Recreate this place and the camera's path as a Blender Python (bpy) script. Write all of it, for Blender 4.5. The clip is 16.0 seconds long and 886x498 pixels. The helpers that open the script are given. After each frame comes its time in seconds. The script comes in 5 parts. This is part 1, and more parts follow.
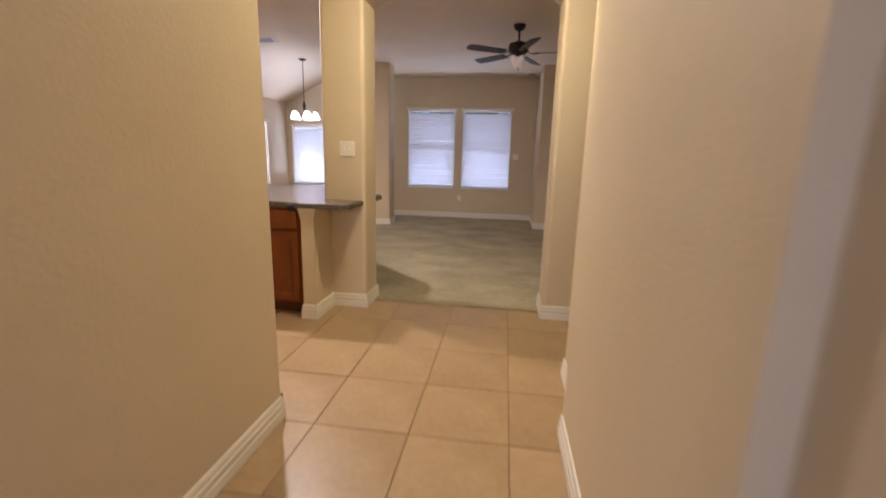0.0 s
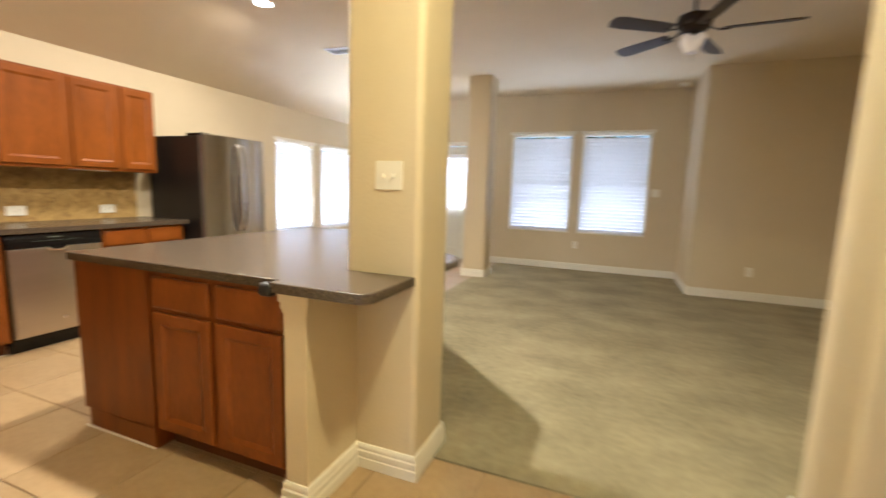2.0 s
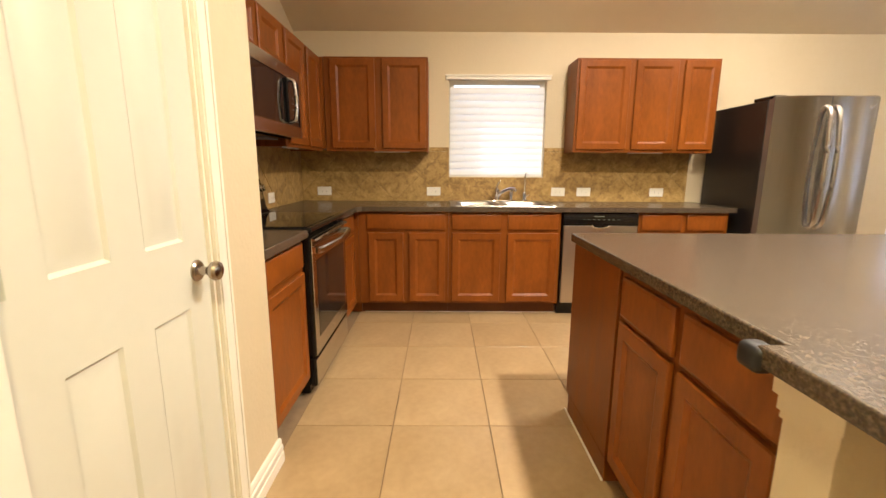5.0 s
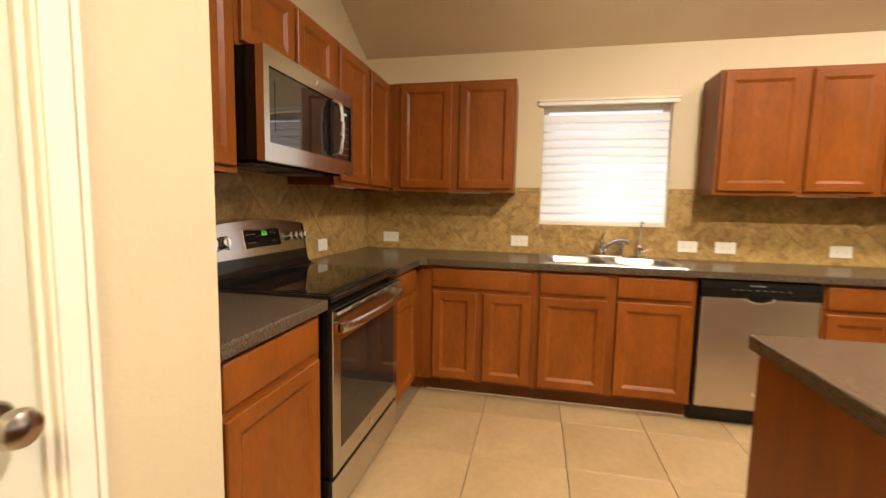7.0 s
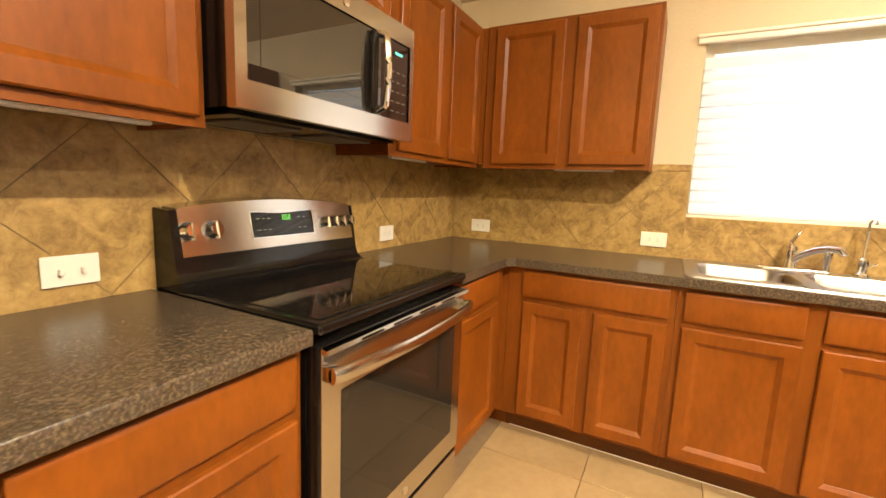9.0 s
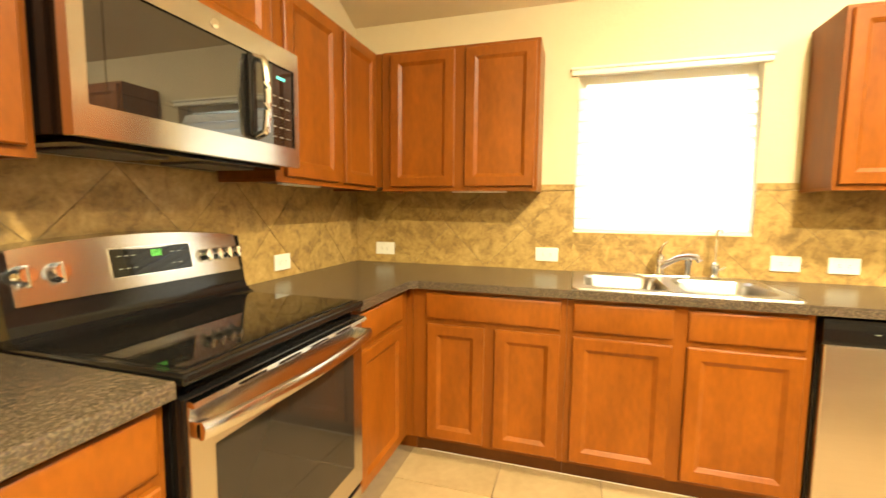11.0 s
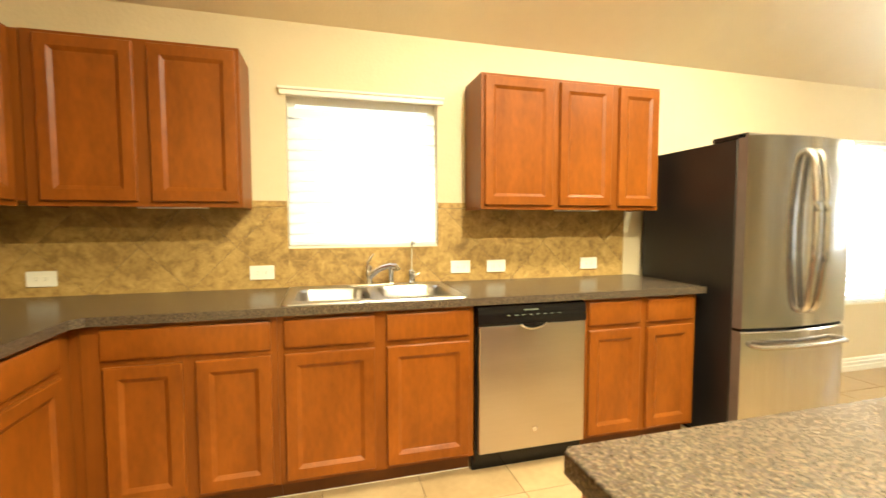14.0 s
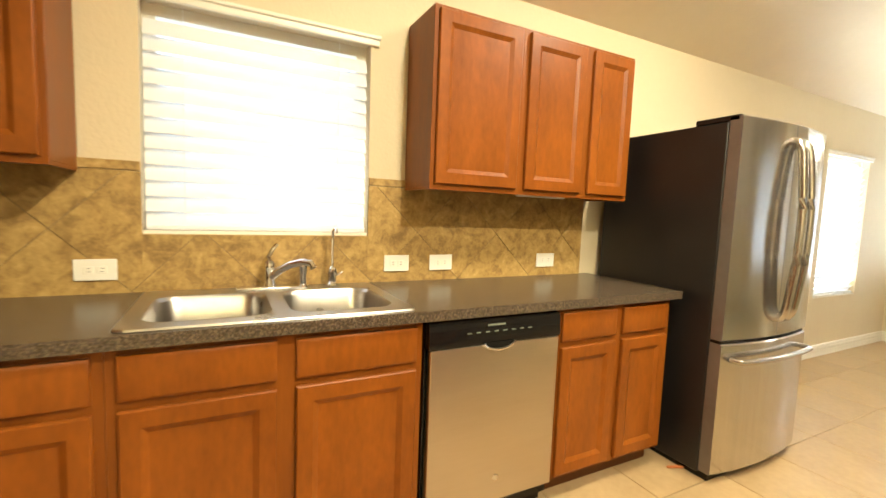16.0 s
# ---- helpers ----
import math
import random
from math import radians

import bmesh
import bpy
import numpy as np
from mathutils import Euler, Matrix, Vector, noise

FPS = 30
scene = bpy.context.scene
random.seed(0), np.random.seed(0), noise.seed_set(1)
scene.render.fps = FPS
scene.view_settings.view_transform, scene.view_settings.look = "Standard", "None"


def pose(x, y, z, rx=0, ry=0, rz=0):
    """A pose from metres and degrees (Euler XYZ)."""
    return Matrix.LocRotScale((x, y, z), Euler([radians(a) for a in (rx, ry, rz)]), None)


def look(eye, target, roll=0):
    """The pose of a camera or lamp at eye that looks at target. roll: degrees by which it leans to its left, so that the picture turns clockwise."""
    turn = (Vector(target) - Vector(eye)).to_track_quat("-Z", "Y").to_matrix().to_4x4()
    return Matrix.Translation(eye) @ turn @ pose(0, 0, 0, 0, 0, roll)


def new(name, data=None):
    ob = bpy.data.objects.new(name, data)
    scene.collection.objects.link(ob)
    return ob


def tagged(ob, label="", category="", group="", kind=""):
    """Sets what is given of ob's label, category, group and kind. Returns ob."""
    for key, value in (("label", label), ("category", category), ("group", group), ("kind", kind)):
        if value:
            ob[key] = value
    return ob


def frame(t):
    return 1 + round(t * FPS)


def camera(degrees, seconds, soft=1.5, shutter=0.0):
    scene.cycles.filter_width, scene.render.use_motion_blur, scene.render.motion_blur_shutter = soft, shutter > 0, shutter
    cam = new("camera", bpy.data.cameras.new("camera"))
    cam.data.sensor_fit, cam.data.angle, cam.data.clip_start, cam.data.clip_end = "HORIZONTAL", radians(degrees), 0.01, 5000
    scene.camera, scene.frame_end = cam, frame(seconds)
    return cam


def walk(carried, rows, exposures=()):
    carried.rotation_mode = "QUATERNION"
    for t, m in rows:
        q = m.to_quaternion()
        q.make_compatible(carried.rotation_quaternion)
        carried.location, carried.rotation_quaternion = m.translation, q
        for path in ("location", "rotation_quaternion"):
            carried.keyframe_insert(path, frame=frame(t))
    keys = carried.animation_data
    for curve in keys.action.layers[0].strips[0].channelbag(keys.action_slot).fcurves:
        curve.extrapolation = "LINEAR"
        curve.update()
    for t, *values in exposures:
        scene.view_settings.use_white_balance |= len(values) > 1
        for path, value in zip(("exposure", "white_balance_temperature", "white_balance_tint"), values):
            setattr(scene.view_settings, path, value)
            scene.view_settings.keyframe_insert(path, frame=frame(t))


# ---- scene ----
cam = camera(91.7, 16.0, shutter=0.5)
PATH = [
    (0, (0.072, 0.327, 1.269), (-0.194, 2.266, 0.857), 1.5),
    (0.5, (-0.039, 0.765, 1.292), (-0.39, 2.718, 1.043), 1.4),
    (1, (-0.143, 1.231, 1.272), (-0.469, 3.196, 1.088), 0.9),
    (1.5, (-0.212, 1.696, 1.265), (-0.5, 3.661, 1.032), 0.2),
    (2, (-0.321, 2.137, 1.271), (-1.044, 3.983, 1.003), 1.8),
    (2.5, (-0.548, 2.449, 1.269), (-1.776, 4.013, 1.057), 2.6),
    (3, (-0.72, 2.596, 1.263), (-2.43, 3.589, 0.963), 1.4),
    (3.5, (-0.733, 2.724, 1.246), (-2.665, 3.073, 0.863), 2.9),
    (4, (-0.709, 2.77, 1.22), (-2.655, 2.849, 0.769), 1.7),
    (4.5, (-0.712, 2.778, 1.222), (-2.67, 2.822, 0.815), 0.9),
    (7, (-1.514, 2.824, 1.25), (-3.46, 2.408, 1.055), 1.1),
    (7.5, (-1.791, 2.881, 1.236), (-3.609, 2.095, 0.955), 2.4),
    (8, (-2.063, 2.787, 1.233), (-3.807, 1.85, 0.947), 2.4),
    (10.5, (-2.269, 2.82, 1.252), (-4.101, 2.048, 1.029), 0.7),
    (11, (-2.269, 2.859, 1.259), (-4.173, 2.276, 1.074), 0.6),
    (11.5, (-2.265, 2.877, 1.262), (-4.216, 2.467, 1.093), 0.4),
    (12, (-2.271, 2.901, 1.249), (-4.247, 2.646, 1.087), -0.2),
    (12.5, (-2.262, 2.948, 1.261), (-4.254, 2.855, 1.108), -0.5),
    (13, (-2.257, 2.974, 1.263), (-4.25, 3.084, 1.129), -0.6),
    (13.5, (-2.243, 3.022, 1.248), (-4.217, 3.328, 1.141), -0.2),
    (14, (-2.238, 3.053, 1.277), (-4.164, 3.579, 1.158), -0.1),
    (14.5, (-2.242, 3.069, 1.259), (-4.113, 3.764, 1.132), 0.0),
    (15, (-2.306, 3.083, 1.244), (-4.162, 3.808, 1.072), 0.5),
    (15.5, (-2.543, 3.1, 1.253), (-4.377, 3.885, 1.102), 0.5),
    (16, (-2.865, 3.12, 1.264), (-4.637, 4.031, 1.089), 2.2),
]
EXPO = [(0.0, -0.1, 5250, 33), (0.5, 0.1, 5600, 24), (1.0, 0.24, 5550, 18), (1.5, 0.48, 5400, 17), (2.2, 0.54, 5300, 16), (3.5, 0.53, 5600, 18), (4.5, 0.58, 5650, 19), (7.0, 0.56, 5750, 19), (8.2, 0.72, 6000, 20), (10.3, 1.92, 6350, 5), (11.5, 1.68, 6450, 2), (12.5, 1.54, 6200, 1), (14.5, 1.32, 6000, 3), (16.0, 1.0, 5900, 6)]
walk(cam, [(t, look(eye, target, roll)) for t, eye, target, roll in PATH], EXPO)

# ---- world and light ----
world = bpy.data.worlds.new("sky")
scene.world = world
world.use_nodes = True
wt = world.node_tree
sky = wt.nodes.new("ShaderNodeTexSky")
sky.sky_type, sky.sun_disc = "NISHITA", False
sky.sun_elevation, sky.sun_rotation = radians(55), radians(200)
wt.links.new(sky.outputs[0], wt.nodes["Background"].inputs[0])
wt.nodes["Background"].inputs[1].default_value = 0.12
SUN_POWER, ISLAND_POWER, SINK_POWER, DINER_POWER, HALL_POWER, ENTRY_POWER = 4.0, 78.0, 20.0, 34.0, 45.0, 28.0
KITCHEN_DAY, DINING_DAY, LIVING_DAY = 4.2, 36.0, 13.0
CEIL = 2.92


def lamp(name, kind, m, power, color, size=0.1, size_y=0.0):
    data = bpy.data.lights.new(name, kind)
    data.energy, data.color = power, color
    if kind == "AREA":
        data.shape = "RECTANGLE" if size_y else "DISK"
        data.size = size
        if size_y:
            data.size_y = size_y
    ob = new(name, data)
    ob.matrix_world = m
    return ob


sun = lamp("sun", "SUN", look((0, 0, 10), (0.35, 1.0, 8.5)), SUN_POWER, (1, 0.95, 0.88))
sun.data.angle = radians(0.5)
WARM = (1.0, 0.84, 0.57)
HALL_WARM = (1.0, 0.82, 0.37)
DAY = (0.88, 0.94, 1.0)


# ---- materials ----
def nodes_of(name):
    m = bpy.data.materials.new(name)
    m.use_nodes = True
    return m, m.node_tree, m.node_tree.nodes["Principled BSDF"]


def surface(name, a, b, scale=6.0, rough=0.5, metal=0.0, bump=0.0, bump_scale=60.0, stretch=(1, 1, 1), fine=0.25, rough_var=0.1, coat=0.0, random=0.0):
    """Two colours mixed by noise at two scales, with bump and uneven gloss."""
    m, tree, bsdf = nodes_of(name)
    n, l = tree.nodes, tree.links
    co = n.new("ShaderNodeTexCoord")
    mp = n.new("ShaderNodeMapping")
    mp.inputs["Scale"].default_value = stretch
    l.new(co.outputs["Object"], mp.inputs[0])
    big = n.new("ShaderNodeTexNoise")
    big.inputs["Scale"].default_value, big.inputs["Detail"].default_value = scale, 4
    small = n.new("ShaderNodeTexNoise")
    small.inputs["Scale"].default_value, small.inputs["Detail"].default_value = scale * 9, 3
    for t in (big, small):
        l.new(mp.outputs[0], t.inputs["Vector"])
    mix = n.new("ShaderNodeMix")
    mix.inputs[0].default_value = fine
    l.new(big.outputs[0], mix.inputs[2])
    l.new(small.outputs[0], mix.inputs[3])
    value = mix.outputs[0]
    if random:
        info = n.new("ShaderNodeObjectInfo")
        add = n.new("ShaderNodeMath")
        add.operation = "MULTIPLY_ADD"
        add.inputs[1].default_value = random
        l.new(info.outputs["Random"], add.inputs[0])
        l.new(value, add.inputs[2])
        sub = n.new("ShaderNodeMath")
        sub.operation = "SUBTRACT"
        sub.inputs[1].default_value = random / 2
        l.new(add.outputs[0], sub.inputs[0])
        value = sub.outputs[0]
    ramp = n.new("ShaderNodeValToRGB")
    ramp.color_ramp.elements[0].position, ramp.color_ramp.elements[1].position = 0.3, 0.7
    ramp.color_ramp.elements[0].color, ramp.color_ramp.elements[1].color = (*a, 1), (*b, 1)
    l.new(value, ramp.inputs[0])
    l.new(ramp.outputs[0], bsdf.inputs["Base Color"])
    rr = n.new("ShaderNodeMapRange")
    rr.inputs[3].default_value, rr.inputs[4].default_value = max(0.02, rough - rough_var), min(1, rough + rough_var)
    l.new(big.outputs[0], rr.inputs[0])
    l.new(rr.outputs[0], bsdf.inputs["Roughness"])
    bsdf.inputs["Metallic"].default_value = metal
    bsdf.inputs["Coat Weight"].default_value = coat
    bsdf.inputs["Coat Roughness"].default_value = 0.12
    if bump:
        bn = n.new("ShaderNodeTexNoise")
        bn.inputs["Scale"].default_value, bn.inputs["Detail"].default_value = bump_scale, 3
        l.new(mp.outputs[0], bn.inputs["Vector"])
        bp = n.new("ShaderNodeBump")
        bp.inputs["Strength"].default_value, bp.inputs["Distance"].default_value = bump, 0.004
        l.new(bn.outputs[0], bp.inputs["Height"])
        l.new(bp.outputs[0], bsdf.inputs["Normal"])
    return m


def plain(name, color, rough=0.4, metal=0.0, glow=0.0, transmit=0.0):
    m, tree, bsdf = nodes_of(name)
    bsdf.inputs["Base Color"].default_value = (*color, 1)
    bsdf.inputs["Roughness"].default_value, bsdf.inputs["Metallic"].default_value = rough, metal
    bsdf.inputs["Transmission Weight"].default_value = transmit
    if glow:
        bsdf.inputs["Emission Color"].default_value = (*color, 1)
        bsdf.inputs["Emission Strength"].default_value = glow
    return m


WALL = surface("wall_paint", (0.60, 0.50, 0.325), (0.64, 0.54, 0.36), 2.0, 0.60, bump=0.38, bump_scale=62)
CEILING = surface("ceiling_paint", (0.69, 0.575, 0.39), (0.73, 0.615, 0.425), 2.0, 0.8, bump=0.3, bump_scale=60)
TRIM = surface("white_trim", (0.76, 0.72, 0.62), (0.80, 0.76, 0.66), 5, 0.38)
DOORPAINT = surface("door_paint", (0.60, 0.59, 0.495), (0.64, 0.63, 0.535), 3, 0.36)
TILE = surface("floor_tile", (0.33, 0.222, 0.105), (0.45, 0.318, 0.165), 3.2, 0.36, bump=0.06, bump_scale=25, fine=0.35, random=0.16)
GROUT = surface("grout", (0.20, 0.130, 0.066), (0.26, 0.176, 0.092), 20, 0.9)
SPLASHGROUT = surface("backsplash_grout", (0.20, 0.132, 0.056), (0.26, 0.176, 0.078), 20, 0.9)
CARPET = surface("carpet", (0.215, 0.185, 0.105), (0.43, 0.37, 0.222), 1.9, 0.95, bump=1.0, bump_scale=320, fine=0.32, stretch=(0.9, 1.25, 1))
WOOD = surface("cabinet_wood", (0.150, 0.0395, 0.0028), (0.275, 0.078, 0.0052), 2.6, 0.38, bump=0.04, bump_scale=70, stretch=(2.4, 2.4, 0.9), fine=0.34)
WOODSIDE = surface("cabinet_side", (0.140, 0.0370, 0.0028), (0.245, 0.070, 0.0050), 2.5, 0.40, stretch=(4, 4, 0.6))
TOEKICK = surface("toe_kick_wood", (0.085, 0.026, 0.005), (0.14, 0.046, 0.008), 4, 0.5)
STEEL = surface("brushed_steel", (0.54, 0.52, 0.49), (0.62, 0.60, 0.57), 2.2, 0.17, metal=1.0, rough_var=0.04, stretch=(14, 14, 0.5), fine=0.4)
STEELH = surface("brushed_steel_wide", (0.55, 0.53, 0.50), (0.60, 0.58, 0.55), 3, 0.19, metal=1.0, rough_var=0.03)
SINKSTEEL = surface("sink_steel", (0.38, 0.355, 0.315), (0.47, 0.445, 0.405), 5, 0.30, metal=1.0)
DISHSTEEL = surface("satin_steel", (0.57, 0.505, 0.41), (0.61, 0.545, 0.45), 1.6, 0.29, metal=1.0, rough_var=0.03, stretch=(1, 1, 9), fine=0.3)
for brushed in (DISHSTEEL, STEEL, STEELH):
    tangent = brushed.node_tree.nodes.new("ShaderNodeTangent")
    tangent.direction_type, tangent.axis = "RADIAL", "Z"
    shader = brushed.node_tree.nodes["Principled BSDF"]
    shader.inputs["Anisotropic"].default_value, shader.inputs["Anisotropic Rotation"].default_value = 0.6, 0.25
    brushed.node_tree.links.new(tangent.outputs[0], shader.inputs["Tangent"])
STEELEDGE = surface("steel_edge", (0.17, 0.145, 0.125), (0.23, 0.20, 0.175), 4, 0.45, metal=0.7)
CHROME = plain("chrome", (0.82, 0.82, 0.82), 0.08, 1.0)
NICKEL = surface("aged_nickel", (0.34, 0.29, 0.235), (0.44, 0.385, 0.32), 8, 0.24, metal=1.0)
BLACK = surface("black_plastic", (0.006, 0.005, 0.005), (0.010, 0.009, 0.008), 8, 0.13, rough_var=0.03)
GLASSBLACK = plain("black_glass", (0.008, 0.007, 0.006), 0.03)
for stained in (WOOD, WOODSIDE, TOEKICK):
    stained.node_tree.nodes["Principled BSDF"].inputs["Specular IOR Level"].default_value = 0.26
for dark in (BLACK, GLASSBLACK):
    dark.node_tree.nodes["Principled BSDF"].inputs["Specular IOR Level"].default_value = 0.32
FRIDGESIDE = surface("fridge_side", (0.008, 0.0065, 0.006), (0.013, 0.011, 0.010), 5, 0.40, bump=0.15, bump_scale=260)
OVENGLASS = plain("oven_glass", (0.022, 0.018, 0.014), 0.05)
OVENGLASS.node_tree.nodes["Principled BSDF"].inputs["Specular IOR Level"].default_value = 0.32
MIRRORGLASS = plain("mirror_dark_glass", (0.012, 0.010, 0.009), 0.02)
MIRRORGLASS.node_tree.nodes["Principled BSDF"].inputs["IOR"].default_value = 1.9
PLATE = plain("white_plastic", (0.80, 0.76, 0.66), 0.35)
SLOT = plain("slot_dark", (0.12, 0.10, 0.08), 0.6)
BRONZE = surface("dark_bronze", (0.020, 0.013, 0.010), (0.034, 0.022, 0.016), 9, 0.38, metal=0.6)
BLADE = surface("fan_blade_wood", (0.028, 0.017, 0.012), (0.05, 0.03, 0.02), 4, 0.45, stretch=(1, 8, 1))
SHADEOFF = plain("frosted_glass", (0.72, 0.70, 0.66), 0.35)
# fan shades: weak emission added to whiten the glass, no bulb inside
SHADEDIM = plain("dim_shade_glass", (0.95, 0.88, 0.78), 0.4, glow=0.06)
SHADEON = plain("lit_shade_glass", (1.0, 0.93, 0.80), 0.4, glow=9.0)
CANGLOW = plain("lamp_glow", (1.0, 0.90, 0.72), 0.5, glow=14.0)
GREENGLOW = plain("green_digits", (0.20, 0.85, 0.10), 0.5, glow=0.4)
CYANGLOW = plain("cyan_digits", (0.10, 0.55, 0.45), 0.5, glow=0.5)
LCD = plain("grey_lcd", (0.16, 0.17, 0.13), 0.25)
RUBBER = plain("dark_rubber", (0.010, 0.0095, 0.0095), 0.5)
VENT = plain("vent_metal", (0.80, 0.80, 0.80), 0.45)
HINGEMETAL = surface("dull_hinge", (0.42, 0.45, 0.33), (0.56, 0.57, 0.44), 12, 0.4, metal=0.4)
LOUVRE = plain("louvre_shade", (0.70, 0.72, 0.78), 0.6)
GRASS = surface("lawn", (0.05, 0.075, 0.02), (0.11, 0.13, 0.045), 1.5, 0.95, bump=0.6, bump_scale=60)
FENCE = surface("fence_wood", (0.22, 0.14, 0.09), (0.34, 0.24, 0.16), 3, 0.85, stretch=(6, 6, 0.7), random=0.3)
LEAF = surface("leaves", (0.045, 0.085, 0.02), (0.10, 0.15, 0.04), 5, 0.7)
BARK = surface("bark", (0.12, 0.085, 0.06), (0.2, 0.15, 0.11), 7, 0.9, bump=0.8, bump_scale=20)
WOODTRACE = plain("orange_offcut", (0.5, 0.16, 0.04), 0.6)


def laminate():
    m, tree, bsdf = nodes_of("counter_laminate")
    n, l = tree.nodes, tree.links
    co = n.new("ShaderNodeTexCoord")
    a = n.new("ShaderNodeTexNoise")
    a.inputs["Scale"].default_value, a.inputs["Detail"].default_value, a.inputs["Roughness"].default_value = 145, 3, 0.65
    b = n.new("ShaderNodeTexVoronoi")
    b.inputs["Scale"].default_value = 170
    l.new(co.outputs["Object"], a.inputs["Vector"])
    l.new(co.outputs["Object"], b.inputs["Vector"])
    r1 = n.new("ShaderNodeValToRGB")
    e = r1.color_ramp.elements
    e[0].position, e[0].color = 0.36, (0.034, 0.022, 0.012, 1)
    e[1].position, e[1].color = 0.67, (0.145, 0.098, 0.053, 1)
    k = e.new(0.50)
    k.color = (0.066, 0.043, 0.022, 1)
    l.new(a.outputs[0], r1.inputs[0])
    mix = n.new("ShaderNodeMix")
    mix.data_type = "RGBA"
    mix.inputs[0].default_value = 0.15
    l.new(r1.outputs[0], mix.inputs[6])
    hue = n.new("ShaderNodeHueSaturation")
    hue.inputs["Saturation"].default_value, hue.inputs["Value"].default_value = 0.25, 0.16
    l.new(b.outputs["Color"], hue.inputs["Color"])
    l.new(hue.outputs[0], mix.inputs[7])
    l.new(mix.outputs[2], bsdf.inputs["Base Color"])
    bsdf.inputs["Roughness"].default_value = 0.26
    return m


def slate():
    m, tree, bsdf = nodes_of("backsplash_stone")
    n, l = tree.nodes, tree.links
    co = n.new("ShaderNodeTexCoord")
    info = n.new("ShaderNodeObjectInfo")
    off = n.new("ShaderNodeVectorMath")
    off.operation = "MULTIPLY_ADD"
    off.inputs[1].default_value = (17, 31, 23)
    l.new(info.outputs["Random"], off.inputs[0])
    l.new(co.outputs["Object"], off.inputs[2])
    def noise(scale, detail, rough, distort):
        t = n.new("ShaderNodeTexNoise")
        t.inputs["Scale"].default_value, t.inputs["Detail"].default_value = scale, detail
        t.inputs["Roughness"].default_value, t.inputs["Distortion"].default_value = rough, distort
        l.new(off.outputs[0], t.inputs["Vector"])
        return t
    patches, a = noise(12.0, 5, 0.60, 0.9), noise(46.0, 5, 0.62, 0.5)
    mix = n.new("ShaderNodeMix")
    mix.inputs[0].default_value = 0.36
    l.new(patches.outputs[0], mix.inputs[2])
    l.new(a.outputs[0], mix.inputs[3])
    tone = n.new("ShaderNodeMath")
    tone.operation = "MULTIPLY_ADD"
    tone.inputs[1].default_value, tone.inputs[2].default_value = 0.06, -0.03
    l.new(info.outputs["Random"], tone.inputs[0])
    total = n.new("ShaderNodeMath")
    l.new(tone.outputs[0], total.inputs[0])
    l.new(mix.outputs[0], total.inputs[1])
    r = n.new("ShaderNodeValToRGB")
    e = r.color_ramp.elements
    e[0].position, e[0].color = 0.31, (0.165, 0.094, 0.030, 1)
    e[1].position, e[1].color = 0.68, (0.53, 0.365, 0.148, 1)
    for p, c in ((0.43, (0.285, 0.174, 0.053, 1)), (0.50, (0.365, 0.230, 0.070, 1)), (0.58, (0.440, 0.288, 0.094, 1))):
        e.new(p).color = c
    l.new(total.outputs[0], r.inputs[0])
    l.new(r.outputs[0], bsdf.inputs["Base Color"])
    bsdf.inputs["Roughness"].default_value = 0.42
    bp = n.new("ShaderNodeBump")
    bp.inputs["Strength"].default_value, bp.inputs["Distance"].default_value = 0.5, 0.004
    l.new(a.outputs[0], bp.inputs["Height"])
    l.new(bp.outputs[0], bsdf.inputs["Normal"])
    return m


def slat_material():
    m, tree, bsdf = nodes_of("blind_slat")
    n, l = tree.nodes, tree.links
    bsdf.inputs["Base Color"].default_value = (0.86, 0.86, 0.86, 1)
    bsdf.inputs["Roughness"].default_value = 0.45
    tr = n.new("ShaderNodeBsdfTranslucent")
    tr.inputs[0].default_value = (0.93, 0.93, 0.93, 1)
    mx = n.new("ShaderNodeMixShader")
    mx.inputs[0].default_value = 0.18
    l.new(bsdf.outputs[0], mx.inputs[1])
    l.new(tr.outputs[0], mx.inputs[2])
    l.new(mx.outputs[0], n["Material Output"].inputs[0])
    return m


def window_glass():
    m, tree, bsdf = nodes_of("window_glass")
    bsdf.inputs["Base Color"].default_value = (0.98, 1, 0.99, 1)
    bsdf.inputs["Roughness"].default_value = 0.0
    bsdf.inputs["Transmission Weight"].default_value = 1.0
    bsdf.inputs["IOR"].default_value = 1.05
    return m


COUNTER, SLATE, SLAT, GLASS = laminate(), slate(), slat_material(), window_glass()


# ---- mesh helpers ----
def box(bm, x0, x1, y0, y1, z0, z1, bevel=0.0, seg=1):
    r = bmesh.ops.create_cube(bm, size=1)
    vs = r["verts"]
    for v in vs:
        v.co = Vector((x0 + (v.co.x + 0.5) * (x1 - x0), y0 + (v.co.y + 0.5) * (y1 - y0), z0 + (v.co.z + 0.5) * (z1 - z0)))
    if bevel:
        es = list({e for v in vs for e in v.link_edges})
        bmesh.ops.bevel(bm, geom=es, offset=bevel, segments=seg, affect="EDGES", profile=0.5)
    return bm


def cyl(bm, p, q, r0, r1=None, seg=20):
    """A round bar from p to q."""
    p, q = Vector(p), Vector(q)
    m = Matrix.Translation((p + q) / 2) @ (q - p).to_track_quat("Z", "Y").to_matrix().to_4x4()
    bmesh.ops.create_cone(bm, cap_ends=True, segments=seg, radius1=r0, radius2=r0 if r1 is None else r1, depth=(q - p).length, matrix=m)
    return bm


